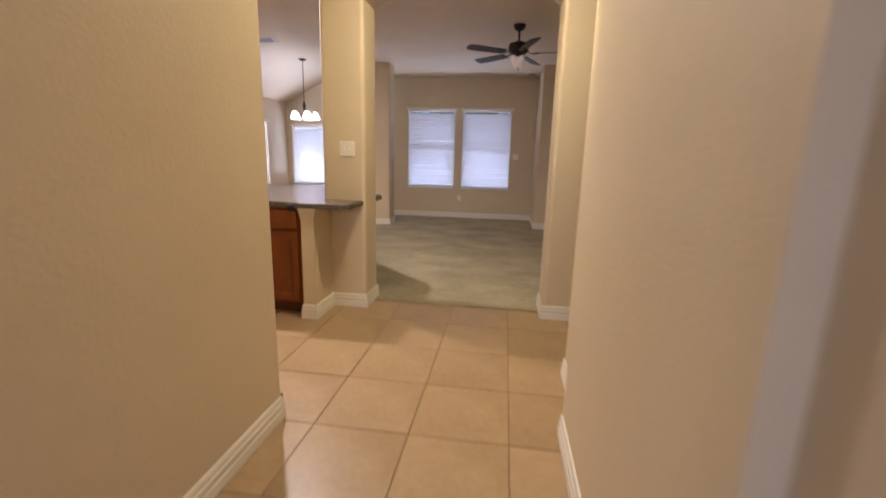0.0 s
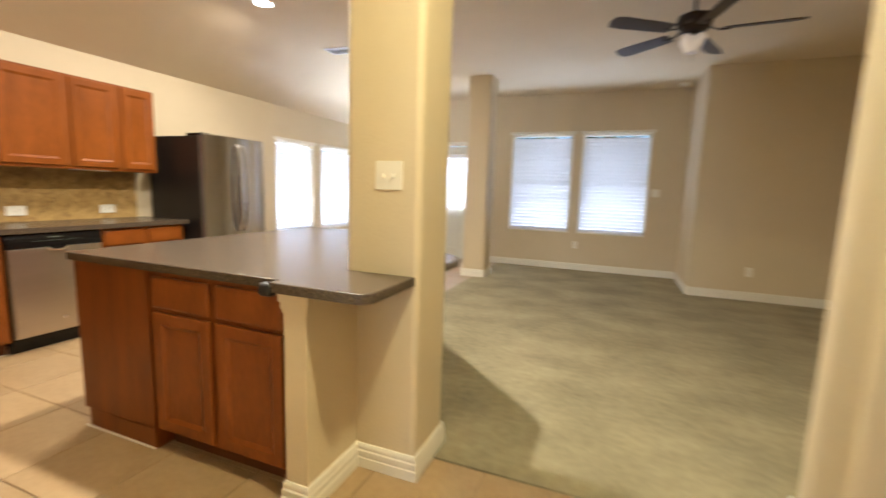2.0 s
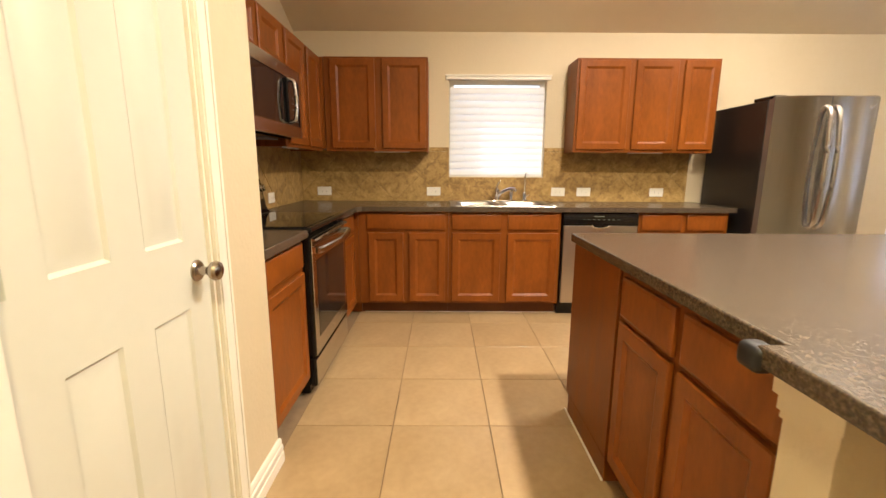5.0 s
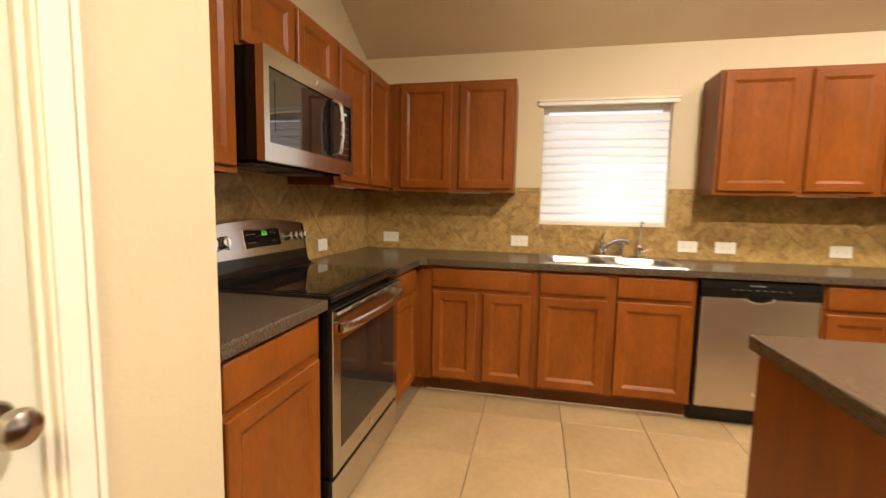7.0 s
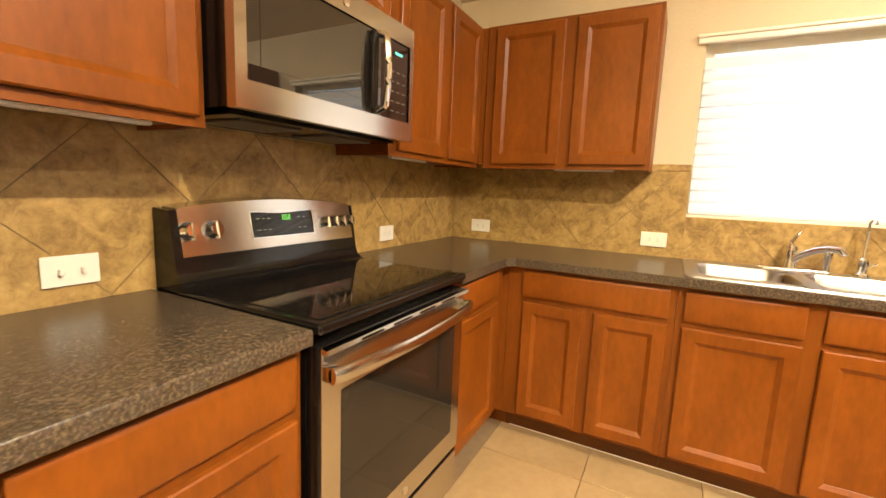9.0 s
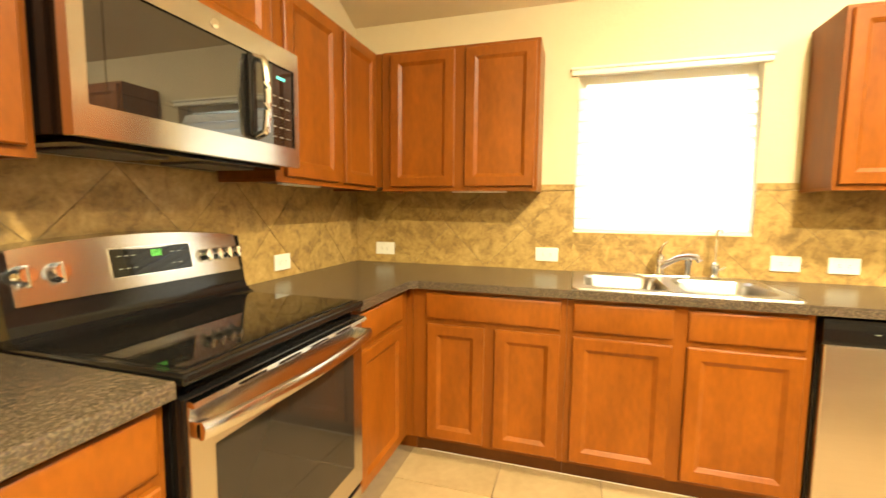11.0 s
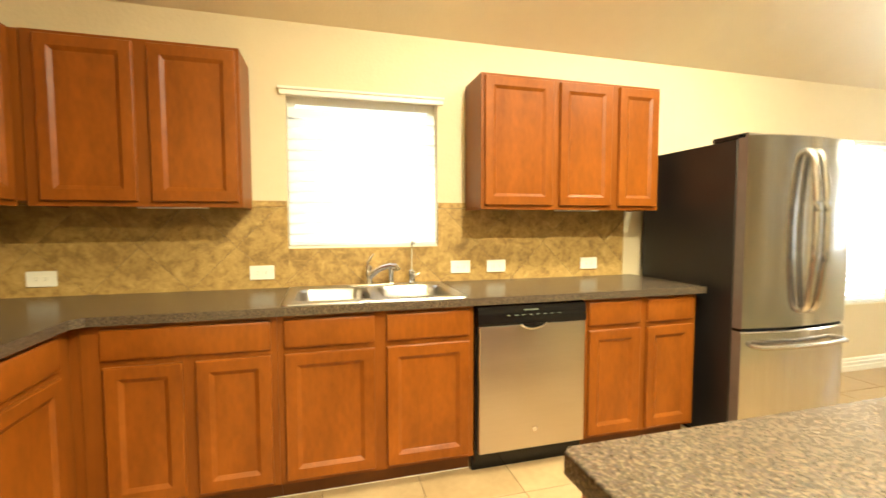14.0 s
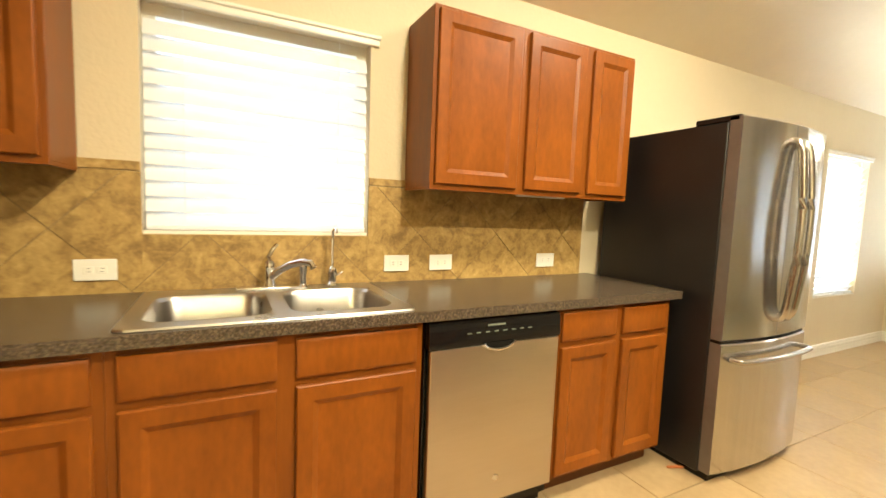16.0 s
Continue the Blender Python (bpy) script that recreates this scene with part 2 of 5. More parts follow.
def lathe(bm, profile, m=Matrix(), seg=24):
    """Spins (radius, height) pairs about z."""
    rings = []
    for r, z in profile:
        rings.append([bm.verts.new(m @ Vector((r * math.cos(2 * math.pi * i / seg), r * math.sin(2 * math.pi * i / seg), z))) for i in range(seg)])
    for a, b in zip(rings, rings[1:]):
        for i in range(seg):
            bm.faces.new((a[i], a[(i + 1) % seg], b[(i + 1) % seg], b[i]))
    for ring, flip in ((rings[0], True), (rings[-1], False)):
        bm.faces.new(ring[::-1] if flip else ring)
    return bm


def tube(bm, pts, r, seg=10, flat=1.0):
    """A bent bar through pts."""
    pts = [Vector(p) for p in pts]
    rings = []
    up = Vector((0, 0, 1))
    for i, p in enumerate(pts):
        d = (pts[min(i + 1, len(pts) - 1)] - pts[max(i - 1, 0)]).normalized()
        side = d.cross(up)
        if side.length < 0.05:
            side = d.cross(Vector((1, 0, 0)))
        side.normalize()
        top = side.cross(d).normalized()
        rr = r[i] if isinstance(r, (list, tuple)) else r
        rings.append([bm.verts.new(p + side * rr * math.cos(2 * math.pi * k / seg) + top * rr * flat * math.sin(2 * math.pi * k / seg)) for k in range(seg)])
    for a, b in zip(rings, rings[1:]):
        for k in range(seg):
            bm.faces.new((a[k], a[(k + 1) % seg], b[(k + 1) % seg], b[k]))
    bm.faces.new(rings[0][::-1])
    bm.faces.new(rings[-1])
    return bm


def prism(bm, poly, z0, z1, axis="z"):
    """Extrudes a polygon: in xy along z, in xz along y, or in yz along x."""
    def at(a, b, c):
        return {"z": (a, b, c), "y": (a, c, b), "x": (c, a, b)}[axis]
    lo = [bm.verts.new(at(a, b, z0)) for a, b in poly]
    hi = [bm.verts.new(at(a, b, z1)) for a, b in poly]
    n = len(poly)
    bm.faces.new(lo[::-1])
    bm.faces.new(hi)
    for i in range(n):
        bm.faces.new((lo[i], lo[(i + 1) % n], hi[(i + 1) % n], hi[i]))
    bmesh.ops.recalc_face_normals(bm, faces=bm.faces)
    return bm


def mesh_of(name, bm, material, smooth=True):
    bmesh.ops.recalc_face_normals(bm, faces=bm.faces)
    if smooth:
        # large flat faces keep flat shading where they meet a narrow rounded edge
        area = {f: f.calc_area() for f in bm.faces}
        for f in bm.faces:
            f.smooth = True
        for e in bm.edges:
            if len(e.link_faces) == 2:
                a, b = sorted(area[f] for f in e.link_faces)
                angle = e.calc_face_angle(0.0)
                e.smooth = angle < 0.56 and not (angle > 0.12 and b > 12 * a and b > 0.0006)
    me = bpy.data.meshes.new(name)
    bm.to_mesh(me)
    bm.free()
    me.materials.append(material)
    return me


def part(name, bm, material, parent, label=""):
    ob = new(name, mesh_of(name, bm, material))
    ob.parent = parent
    return tagged(ob, label) if label else ob


def thing(name, m, label, category, group=""):
    ob = new(name)
    ob.empty_display_size = 0.1
    ob.matrix_world = m
    return tagged(ob, label, category, group)


def structure(name, bm, material, label=""):
    return tagged(new(name, mesh_of(name, bm, material)), label, "", "", "structure")


def B():
    return bmesh.new()


# ---- structure ----
W, S, N, E = -4.83, 1.473, 9.72, 2.35
KWIN = (2.849, 3.725, 1.137, 2.01)
DWIN = ((7.04, 7.87, 0.575, 1.93), (8.06, 8.92, 0.575, 1.93))
LWIN = ((-2.045, -1.022, 0.63, 2.285), (-0.874, 0.160, 0.63, 2.285))
NWIN = (-4.70, -3.80, 0.60, 1.91)
NDOOR = (-3.46, -2.60, 0.0, 2.10)
PANTRY_Y = 2.105


def wall(name, along, fixed0, fixed1, u0, u1, z1, holes=(), label="beige painted wall with a knockdown texture"):
    """A wall along x or y between two faces, with rectangular openings (u0, u1, z0, z1)."""
    bm = B()
    cuts = sorted({u0, u1, *[h[0] for h in holes], *[h[1] for h in holes]})
    for a, b in zip(cuts, cuts[1:]):
        spans, z = [], 0.0
        for h in sorted([h for h in holes if h[0] <= a and h[1] >= b], key=lambda h: h[2]):
            if h[2] > z:
                spans.append((z, h[2]))
            z = h[3]
        if z < z1:
            spans.append((z, z1))
        for s0, s1 in spans:
            if along == "y":
                box(bm, fixed0, fixed1, a, b, s0, s1)
            else:
                box(bm, a, b, fixed0, fixed1, s0, s1)
    return structure(name, bm, WALL, label)


wall("wall_west", "y", W - 0.14, W, S - 0.12, N + 0.14, 2.7, (KWIN, *DWIN), "cream painted kitchen and dining wall with three blind-covered windows")
wall("wall_kitchen_south", "x", S - 0.12, S, W, -2.372, 3.0)
wall("wall_north", "x", N, N + 0.14, W, E + 0.12, 3.0, (NWIN, NDOOR, *LWIN), "beige painted wall with blind-covered windows and a door")
wall("wall_east", "y", E, E + 0.12, -2.3, N, 3.0)
wall("wall_kitchen_end", "y", -2.372, -2.255, S - 0.12, PANTRY_Y, 3.0)

# pantry wall with its doorway
PDOOR = (-2.012, -1.375, 0.0, 2.04)
wall("wall_pantry", "x", PANTRY_Y - 0.115, PANTRY_Y, -2.255, -1.07, 3.0, (PDOOR,))
wall("wall_hall_west", "y", -1.07, -0.955, -2.2, PANTRY_Y, 3.0)
wall("wall_hall_east_near", "y", 0.40, 0.52, 0.87, 2.19, 3.0)
wall("wall_hall_east_far", "y", 0.49, 0.61, 2.19, 2.80, 3.0)
wall("wall_hall_east_entry", "y", 0.46, 0.58, -2.2, 0.87, 3.0)
wall("wall_entry", "x", -2.3, -2.2, -1.07, 0.58, 3.0, ((-0.75, 0.25, 0.0, 2.3),))
wall("wall_living_south", "x", 2.62, 2.74, 0.61, E, 3.0)

bm = B()
box(bm, 0.66, 0.80, 8.55, 9.72, 0, 3.0)
ob = structure("wall_living_stub", bm, WALL, "beige wall stub beside a shallow arched opening")
wall("wall_living_brown", "x", 8.55, 8.67, 0.80, E, 3.0)


def post(name, x0, x1, y0, y1, label):
    bm = B()
    box(bm, x0, x1, y0, y1, 0, 2.96)
    es = [e for e in bm.edges if abs(e.verts[0].co.z - e.verts[1].co.z) > 1]
    bmesh.ops.bevel(bm, geom=es, offset=0.028, segments=5, affect="EDGES", profile=0.5)
    return structure(name, bm, WALL, label)


CL = (-1.40, -1.047, 3.725, 4.045)
CR = (0.432, 0.768, 3.758, 4.10)
post("column_bar", *CL, "cream plaster column rising through the bar counter")
post("column_hall", *CR, "cream plaster column between hall and living room")
post("column_living", -2.40, -2.06, 8.27, 8.62, "beige plaster column between living room and dining area")

# arched header between the two columns
arch = []
x0, x1, zs, rise = CL[1] - 0.03, CR[0] + 0.03, 2.40, 0.24
for i in range(25):
    k = i / 24
    arch.append((x0 + (x1 - x0) * k, zs + rise * (1 - (2 * k - 1) ** 2) ** 0.75))
bm = B()
prism(bm, arch + [(x1, 2.96), (x0, 2.96)], 3.735, 4.035, "y")
structure("arch_header", bm, WALL, "plaster arch spanning between the two columns")

# arched niche panel in the stub wall
bm = B()
pts = [(8.80, 0.0)] + [(9.2 - 0.4 * math.cos(math.pi * i / 14), 2.05 + 0.22 * math.sin(math.pi * i / 14)) for i in range(15)] + [(9.60, 0.0)]
prism(bm, pts, 0.655, 0.659, "x")
structure("arched_recess", bm, WALL, "arched recess in the living room wall")

# ceiling: slope over kitchen and dining, then flat
CREASE = -3.75
slope = (CEIL - 2.395) / (CREASE - W)
bm = B()
prism(bm, [(W - 0.14, 2.395 - 0.14 * slope), (CREASE, CEIL), (E + 0.12, CEIL), (E + 0.12, CEIL + 0.1), (CREASE - 0.02, CEIL + 0.1), (W - 0.14, 2.495 - 0.14 * slope)], -2.3, N + 0.14, "y")
structure("ceiling", bm, CEILING, "tan painted ceiling sloping down over the kitchen")

# floors: screed with tiles laid later, and carpet
bm = B()
box(bm, W - 0.14, 0.62, -2.3, 3.91, -0.12, -0.006)
box(bm, 0.62, E, 2.74, 3.91, -0.12, -0.006)
box(bm, W - 0.14, -2.22, 3.91, N, -0.12, -0.006)
box(bm, -2.22, E + 0.12, 3.91, N, -0.12, -0.006)
floor = structure("floor", bm, GROUT, "tan ceramic floor tiles with dark grout joints")
bm = B()
prism(bm, [(-1.36, 3.915), (E, 3.905), (E, N), (-2.22, N), (-2.22, 5.15), (-1.36, 4.35)], -0.005, 0.006)
structure("carpet_floor", bm, CARPET, "worn olive-grey living room carpet with vacuum marks")


# ---- baseboards ----
PROFILE = [(0.0, 0.0), (0.016, 0.0), (0.016, 0.045), (0.012, 0.050), (0.014, 0.055), (0.014, 0.078), (0.009, 0.084), (0.011, 0.089), (0.010, 0.104), (0.005, 0.112), (0.0, 0.113)]


def baseboard(pts, closed=False):
    """Sweeps the moulding along a line on the floor; the room lies to the left of it."""
    bm = B()
    p = [Vector((x, y)) for x, y in pts]
    n = len(p)
    rings = []
    for i in range(n):
        a = p[i] - p[i - 1] if (i or closed) else p[1] - p[0]
        b = p[(i + 1) % n] - p[i] if (i < n - 1 or closed) else a
        na, nb = Vector((-a.y, a.x)).normalized(), Vector((-b.y, b.x)).normalized()
        m = na + nb
        m = m / max(0.3, m.dot(na))
        rings.append([bm.verts.new((p[i].x + m.x * d, p[i].y + m.y * d, z + 0.002)) for d, z in PROFILE])
    k = len(PROFILE)
    for i in range(n if closed else n - 1):
        a, b = rings[i], rings[(i + 1) % n]
        for j in range(k):
            bm.faces.new((a[j], a[(j + 1) % k], b[(j + 1) % k], b[j]))
    if not closed:
        bm.faces.new(rings[0])
        bm.faces.new(rings[-1][::-1])
    return structure("baseboard", bm, TRIM, "white stepped wooden baseboard")


baseboard([(W, 6.1), (W, N), (NDOOR[0] - 0.08, N)][::-1])
baseboard([(NDOOR[1] + 0.08, N), (0.66, N), (0.66, 8.55), (E, 8.55), (E, 2.74)][::-1])
baseboard([(0.40, 0.88), (0.40, 2.19), (0.49, 2.19), (0.49, 2.80), (0.61, 2.80)])
baseboard([(-1.305, PANTRY_Y), (-0.955, PANTRY_Y), (-0.955, -2.0)])
baseboard([(-2.372, PANTRY_Y - 0.012), (-2.372, PANTRY_Y), (-2.076, PANTRY_Y)])
baseboard([(CR[0], CR[2]), (CR[1], CR[2]), (CR[1], CR[3]), (CR[0], CR[3])][::-1], True)
baseboard([(-1.443, 3.50), (-1.443, 3.38), (-1.34, 3.38), (-1.34, CL[2]), (CL[1], CL[2]), (CL[1], CL[3]), (-1.34, CL[3]), (-1.34, 4.35), (-2.22, 5.16)][::-1])
baseboard([(-2.40, 8.27), (-2.06, 8.27), (-2.06, 8.62), (-2.40, 8.62)][::-1], True)


# ---- windows and blinds ----
def window_set(number, m, w, z0, z1, depth=0.14, label="", slat_tilt=68, valance=True, cords=2, overhang=0.035):
    """A sash window in its opening with a 5 cm slat blind. Local x along the wall, y outwards, z up."""
    h = z1 - z0
    win = tagged(new(f"window_{number}"), "white vinyl sash window behind a horizontal blind", "", "", "structure")
    win.matrix_world = m
    bm = B()
    for a, b, c, d in ((0, w, z0, z0 + 0.045), (0, w, z1 - 0.045, z1), (0, 0.045, z0 + 0.045, z1 - 0.045), (w - 0.045, w, z0 + 0.045, z1 - 0.045), (0.045, w - 0.045, z0 + h / 2 - 0.018, z0 + h / 2 + 0.018))[: 5 if h > 1.5 else 4]:
        box(bm, a, b, depth - 0.06, depth - 0.01, c, d)
    part("window_frame", bm, TRIM, win)
    bm = B()
    box(bm, 0.04, w - 0.04, depth - 0.034, depth - 0.030, z0 + 0.04, z1 - 0.04)
    pane = part("pane", bm, GLASS, win)
    pane.visible_shadow = False
    bm = B()
    box(bm, 0.001, w - 0.001, 0.004, depth - 0.06, z0 - 0.002, z0 + 0.012)
    part("window_sill", bm, TRIM, win)
    blind = thing("window_blind", m, label or "closed white horizontal slat blind, bright with daylight", "blind")
    if valance:
        bm = B()
        box(bm, -overhang, w + overhang, -0.018, -0.003, z1 - 0.014, z1 + 0.014, 0.004)
        box(bm, -overhang - 0.006, w + overhang + 0.006, -0.025, -0.003, z1 + 0.014, z1 + 0.030, 0.005, 2)
        part("valance", bm, TRIM, blind, "cream moulded valance")
    step, tilt = (0.060 if h < 1.0 else 0.0572), radians(slat_tilt)
    count = int((h - 0.06) / step)
    bm = B()
    pts = [(-0.034, 0.0), (-0.017, 0.003), (0.0, 0.004), (0.017, 0.003), (0.034, 0.0)]
    poly = pts + [(a, b - 0.0028) for a, b in pts[::-1]]
    poly = [(0.04 + a * math.cos(tilt) - b * math.sin(tilt), a * math.sin(tilt) + b * math.cos(tilt)) for a, b in poly]
    prism(bm, poly, 0.008, w - 0.008, "x")
    me = mesh_of("slat", bm, SLAT)
    for i in range(count):
        ob = new("slat", me)
        ob.parent = blind
        ob.location = (0, 0, z0 + 0.055 + i * step)
        ob.rotation_euler = (random.uniform(-0.02, 0.02), random.uniform(-0.0012, 0.0012), 0)
    bm = B()
    box(bm, 0.008, w - 0.008, 0.018, 0.062, z0 + 0.014, z0 + 0.032, 0.003)
    part("bottom_rail", bm, SLAT, blind)
    for i in range(cords):
        bm = B()
        x = w * (0.16 + 0.68 * i / max(1, cords - 1))
        box(bm, x - 0.0012, x + 0.0012, 0.012, 0.014, z0 + 0.03, z1 - 0.02)
        part("ladder_cord", bm, SLAT, blind)
    return blind


def west(y):
    return pose(W, y, 0, 0, 0, 90)


def north(x):
    return pose(x, N, 0)


window_set(1, west(KWIN[0]), KWIN[1] - KWIN[0], KWIN[2], KWIN[3], slat_tilt=67)
for i, d in enumerate(DWIN):
    window_set(2 + i, west(d[0]), d[1] - d[0], d[2], d[3], slat_tilt=-60)
for i, d in enumerate(LWIN):
    window_set(4 + i, north(d[0]), d[1] - d[0], d[2], d[3], label="half-open white horizontal slat blind with the garden beyond", slat_tilt=-54)
window_set(6, north(NWIN[0]), NWIN[1] - NWIN[0], NWIN[2], NWIN[3], slat_tilt=-60)

# daylight entering at the openings, thrown up from the bright yard at the large windows
lamp("window_daylight", "AREA", look((W - 0.60, sum(KWIN[:2]) / 2, sum(KWIN[2:]) / 2), (W, sum(KWIN[:2]) / 2, sum(KWIN[2:]) / 2)), KITCHEN_DAY * 2.4, DAY, 1.6, 1.6)
for d in DWIN:
    y, z = (d[0] + d[1]) / 2, (d[2] + d[3]) / 2
    lamp("window_daylight", "AREA", look((W - 0.50, y, z - 0.30), (W, y, z)), DINING_DAY * 1.04, DAY, 0.8, 1.3)
lamp("window_daylight", "AREA", look((-4.25, N + 0.50, 0.95), (-4.25, N, 1.25)), DINING_DAY, DAY, 0.85, 1.25)
for d in LWIN:
    x = (d[0] + d[1]) / 2
    lamp("window_daylight", "AREA", look((x, N + 0.50, 1.16), (x, N, 1.46)), LIVING_DAY * 1.57, DAY, 0.98, 1.6)

# ---- outdoors ----
bm = B()
box(bm, -400, 400, -400, 400, -0.60, -0.14)
structure("ground", bm, GRASS, "grassy ground around the house")
fence = thing("garden_fence", pose(-6, 14.0, -0.14), "weathered brown board fence behind the house", "fence")
bm = B()
box(bm, 0, 0.14, -0.01, 0.01, 0, 1.8, 0.002)
me = mesh_of("fence_board", bm, FENCE)
for i in range(90):
    ob = new("fence_board", me)
    ob.parent = fence
    ob.location = (i * 0.148, random.uniform(-0.004, 0.004), random.uniform(-0.01, 0.01))
for z in (0.3, 1.45):
    bm = B()
    box(bm, 0, 13.3, 0.012, 0.05, z, z + 0.09)
    part("rail", bm, FENCE, fence)


def tree(x, y, h, seed):
    rnd = random.Random(seed)
    t = thing("garden_tree", pose(x, y, -0.14), "leafy green garden tree standing behind the fence", "tree", "garden trees")
    bm = B()
    tube(bm, [(0, 0, 0), (0.05, 0.02, h * 0.3), (-0.04, 0.05, h * 0.6), (0.02, 0, h * 0.9)], [0.13, 0.1, 0.07, 0.02], 8)
    for k in range(7):
        a, z = rnd.uniform(0, 6.28), h * rnd.uniform(0.35, 0.8)
        tube(bm, [(0, 0, z), (0.5 * math.cos(a), 0.5 * math.sin(a), z + 0.35), (1.1 * math.cos(a), 1.1 * math.sin(a), z + 0.6)], [0.05, 0.035, 0.012], 6)
    part("trunk", bm, BARK, t)
    verts, faces = [], []
    for k in range(2600):
        a, r = rnd.uniform(0, 6.28), 1.7 * rnd.random() ** 0.6
        z = h * rnd.uniform(0.36, 1.12)
        c = Vector((r * math.cos(a), r * math.sin(a), z))
        q = Euler((rnd.uniform(-1.2, 1.2), rnd.uniform(-1.2, 1.2), rnd.uniform(0, 6.28))).to_matrix()
        s = rnd.uniform(0.06, 0.13)
        b = len(verts)
        verts += [c + q @ Vector(v) * s for v in ((-1, 0, 0), (0, -0.5, 0.1), (1, 0, 0), (0, 0.5, 0.1))]
        faces.append((b, b + 1, b + 2, b + 3))
    me = bpy.data.meshes.new("crown")
    me.from_pydata(verts, [], faces)
    me.materials.append(LEAF)
    ob = new("crown", me)
    ob.parent = t
    tagged(ob, "", "", "", "stuff")


tree(-3.4, 16.0, 4.6, 1)
tree(-0.6, 15.6, 5.2, 2)
tree(2.6, 16.5, 4.4, 3)


# ---- interior doors ----
def panel_face(bm, x0, x1, z0, z1, y, out=-1):
    """A raised panel with sloped borders on a door's face."""
    d, r = 0.024, 0.007
    rings = []
    for k, dy in ((0.0, 0.0005), (0.008, -r), (0.014, -r), (0.014 + d, 0.001)):
        rings.append([bm.verts.new((a, y + out * dy, b)) for a, b in ((x0 + k, z0 + k), (x1 - k, z0 + k), (x1 - k, z1 - k), (x0 + k, z1 - k))])
    for a, b in zip(rings, rings[1:]):
        for i in range(4):
            bm.faces.new((a[i], a[(i + 1) % 4], b[(i + 1) % 4], b[i]))
    bm.faces.new(rings[-1])


def door_slab(bm, w, h, t, holes, y0=0.0):
    """A slab whose front has rectangular holes, to be filled with panels."""
    xs = sorted({0.0, w, *[v for q in holes for v in q[:2]]})
    zs = sorted({0.0, h, *[v for q in holes for v in q[2:]]})
    for a, b in zip(xs, xs[1:]):
        for c, d in zip(zs, zs[1:]):
            if any(q[0] <= a and q[1] >= b and q[2] <= c and q[3] >= d for q in holes):
                continue
            f = [bm.verts.new(v) for v in ((a, y0, c), (b, y0, c), (b, y0, d), (a, y0, d))]
            bm.faces.new(f)
    f = [bm.verts.new(v) for v in ((0, y0 + t, 0), (w, y0 + t, 0), (w, y0 + t, h), (0, y0 + t, h))]
    bm.faces.new(f)
    g = [bm.verts.new(v) for v in ((0, y0, 0), (w, y0, 0), (w, y0, h), (0, y0, h))]
    for i in range(4):
        bm.faces.new((f[i], f[(i + 1) % 4], g[(i + 1) % 4], g[i]))


def knob(parent, x, z, y=0.0):
    bm = B()
    lathe(bm, [(0.0, 0.0), (0.031, 0.0), (0.031, 0.004), (0.026, 0.009), (0.013, 0.012), (0.011, 0.030), (0.016, 0.036), (0.026, 0.044), (0.0285, 0.054), (0.025, 0.064), (0.014, 0.070), (0.0, 0.071)], pose(x, y, z, 90), 24)
    part("knob", bm, NICKEL, parent, "round satin nickel door knob")


# pantry door: local x runs west along the wall, y into the wall
pd = tagged(new("door_1"), "closed white six-panel pantry door with a nickel knob", "", "", "structure")
pd.matrix_world = pose(PDOOR[1] - 0.012, PANTRY_Y - 0.012, 0.008, 0, 0, 180)
pw = PDOOR[1] - PDOOR[0] - 0.024
cols = ((0.105, 0.250), (0.355, 0.505))
rows = ((0.20, 0.835), (1.022, 1.66), (1.76, 1.92))
holes = [(a, b, c, d) for a, b in cols for c, d in rows]
bm = B()
door_slab(bm, pw, 2.02, 0.035, holes)
for q in holes:
    panel_face(bm, *q, 0.0)
me = mesh_of("door_leaf", bm, DOORPAINT)
ob = new("door_leaf", me)
ob.parent = pd
knob(pd, pw - 0.060, 0.930)
for z in (0.25, 1.06, 1.80):
    bm = B()
    cyl(bm, (-0.004, -0.008, z - 0.05), (-0.004, -0.008, z + 0.05), 0.007, seg=10)
    box(bm, 0.001, 0.026, -0.003, -0.0005, z - 0.05, z + 0.05)
    part("hinge", bm, HINGEMETAL, pd, "painted-over butt hinge")


def casing(x0, x1, z1, y, out, w=0.062):
    """Door trim round an opening: three mitred mouldings."""
    bm = B()
    steps = ((0.0, w, 0.011), (0.006, w - 0.014, 0.016), (w - 0.012, w, 0.019))
    for a, b, t in steps:
        lo, hi = sorted((y, y + out * t))
        box(bm, x0 - b, x0 - a, lo, hi, 0, z1 + b)
        box(bm, x1 + a, x1 + b, lo, hi, 0, z1 + b)
        box(bm, x0 - a, x1 + a, lo, hi, z1 + a, z1 + b)
    return structure("door_casing", bm, TRIM, "white moulded door casing")


casing(PDOOR[0], PDOOR[1], PDOOR[3], PANTRY_Y, 1)
bm = B()
for a, b in ((PDOOR[0] + 0.0005, PDOOR[0] + 0.011), (PDOOR[1] - 0.011, PDOOR[1] - 0.0005)):
    box(bm, a, b, PANTRY_Y - 0.115, PANTRY_Y - 0.001, 0, PDOOR[3] - 0.001)
box(bm, PDOOR[0] + 0.011, PDOOR[1] - 0.011, PANTRY_Y - 0.115, PANTRY_Y - 0.001, PDOOR[3] - 0.010, PDOOR[3] - 0.001)
structure("door_jamb", bm, TRIM, "white wooden door jamb")
bm = B()
box(bm, PDOOR[0] - 0.1, PDOOR[1] + 0.1, PANTRY_Y - 0.20, PANTRY_Y - 0.125, 0, 2.1)
structure("pantry_backing", bm, WALL, "plain wall behind the pantry door")

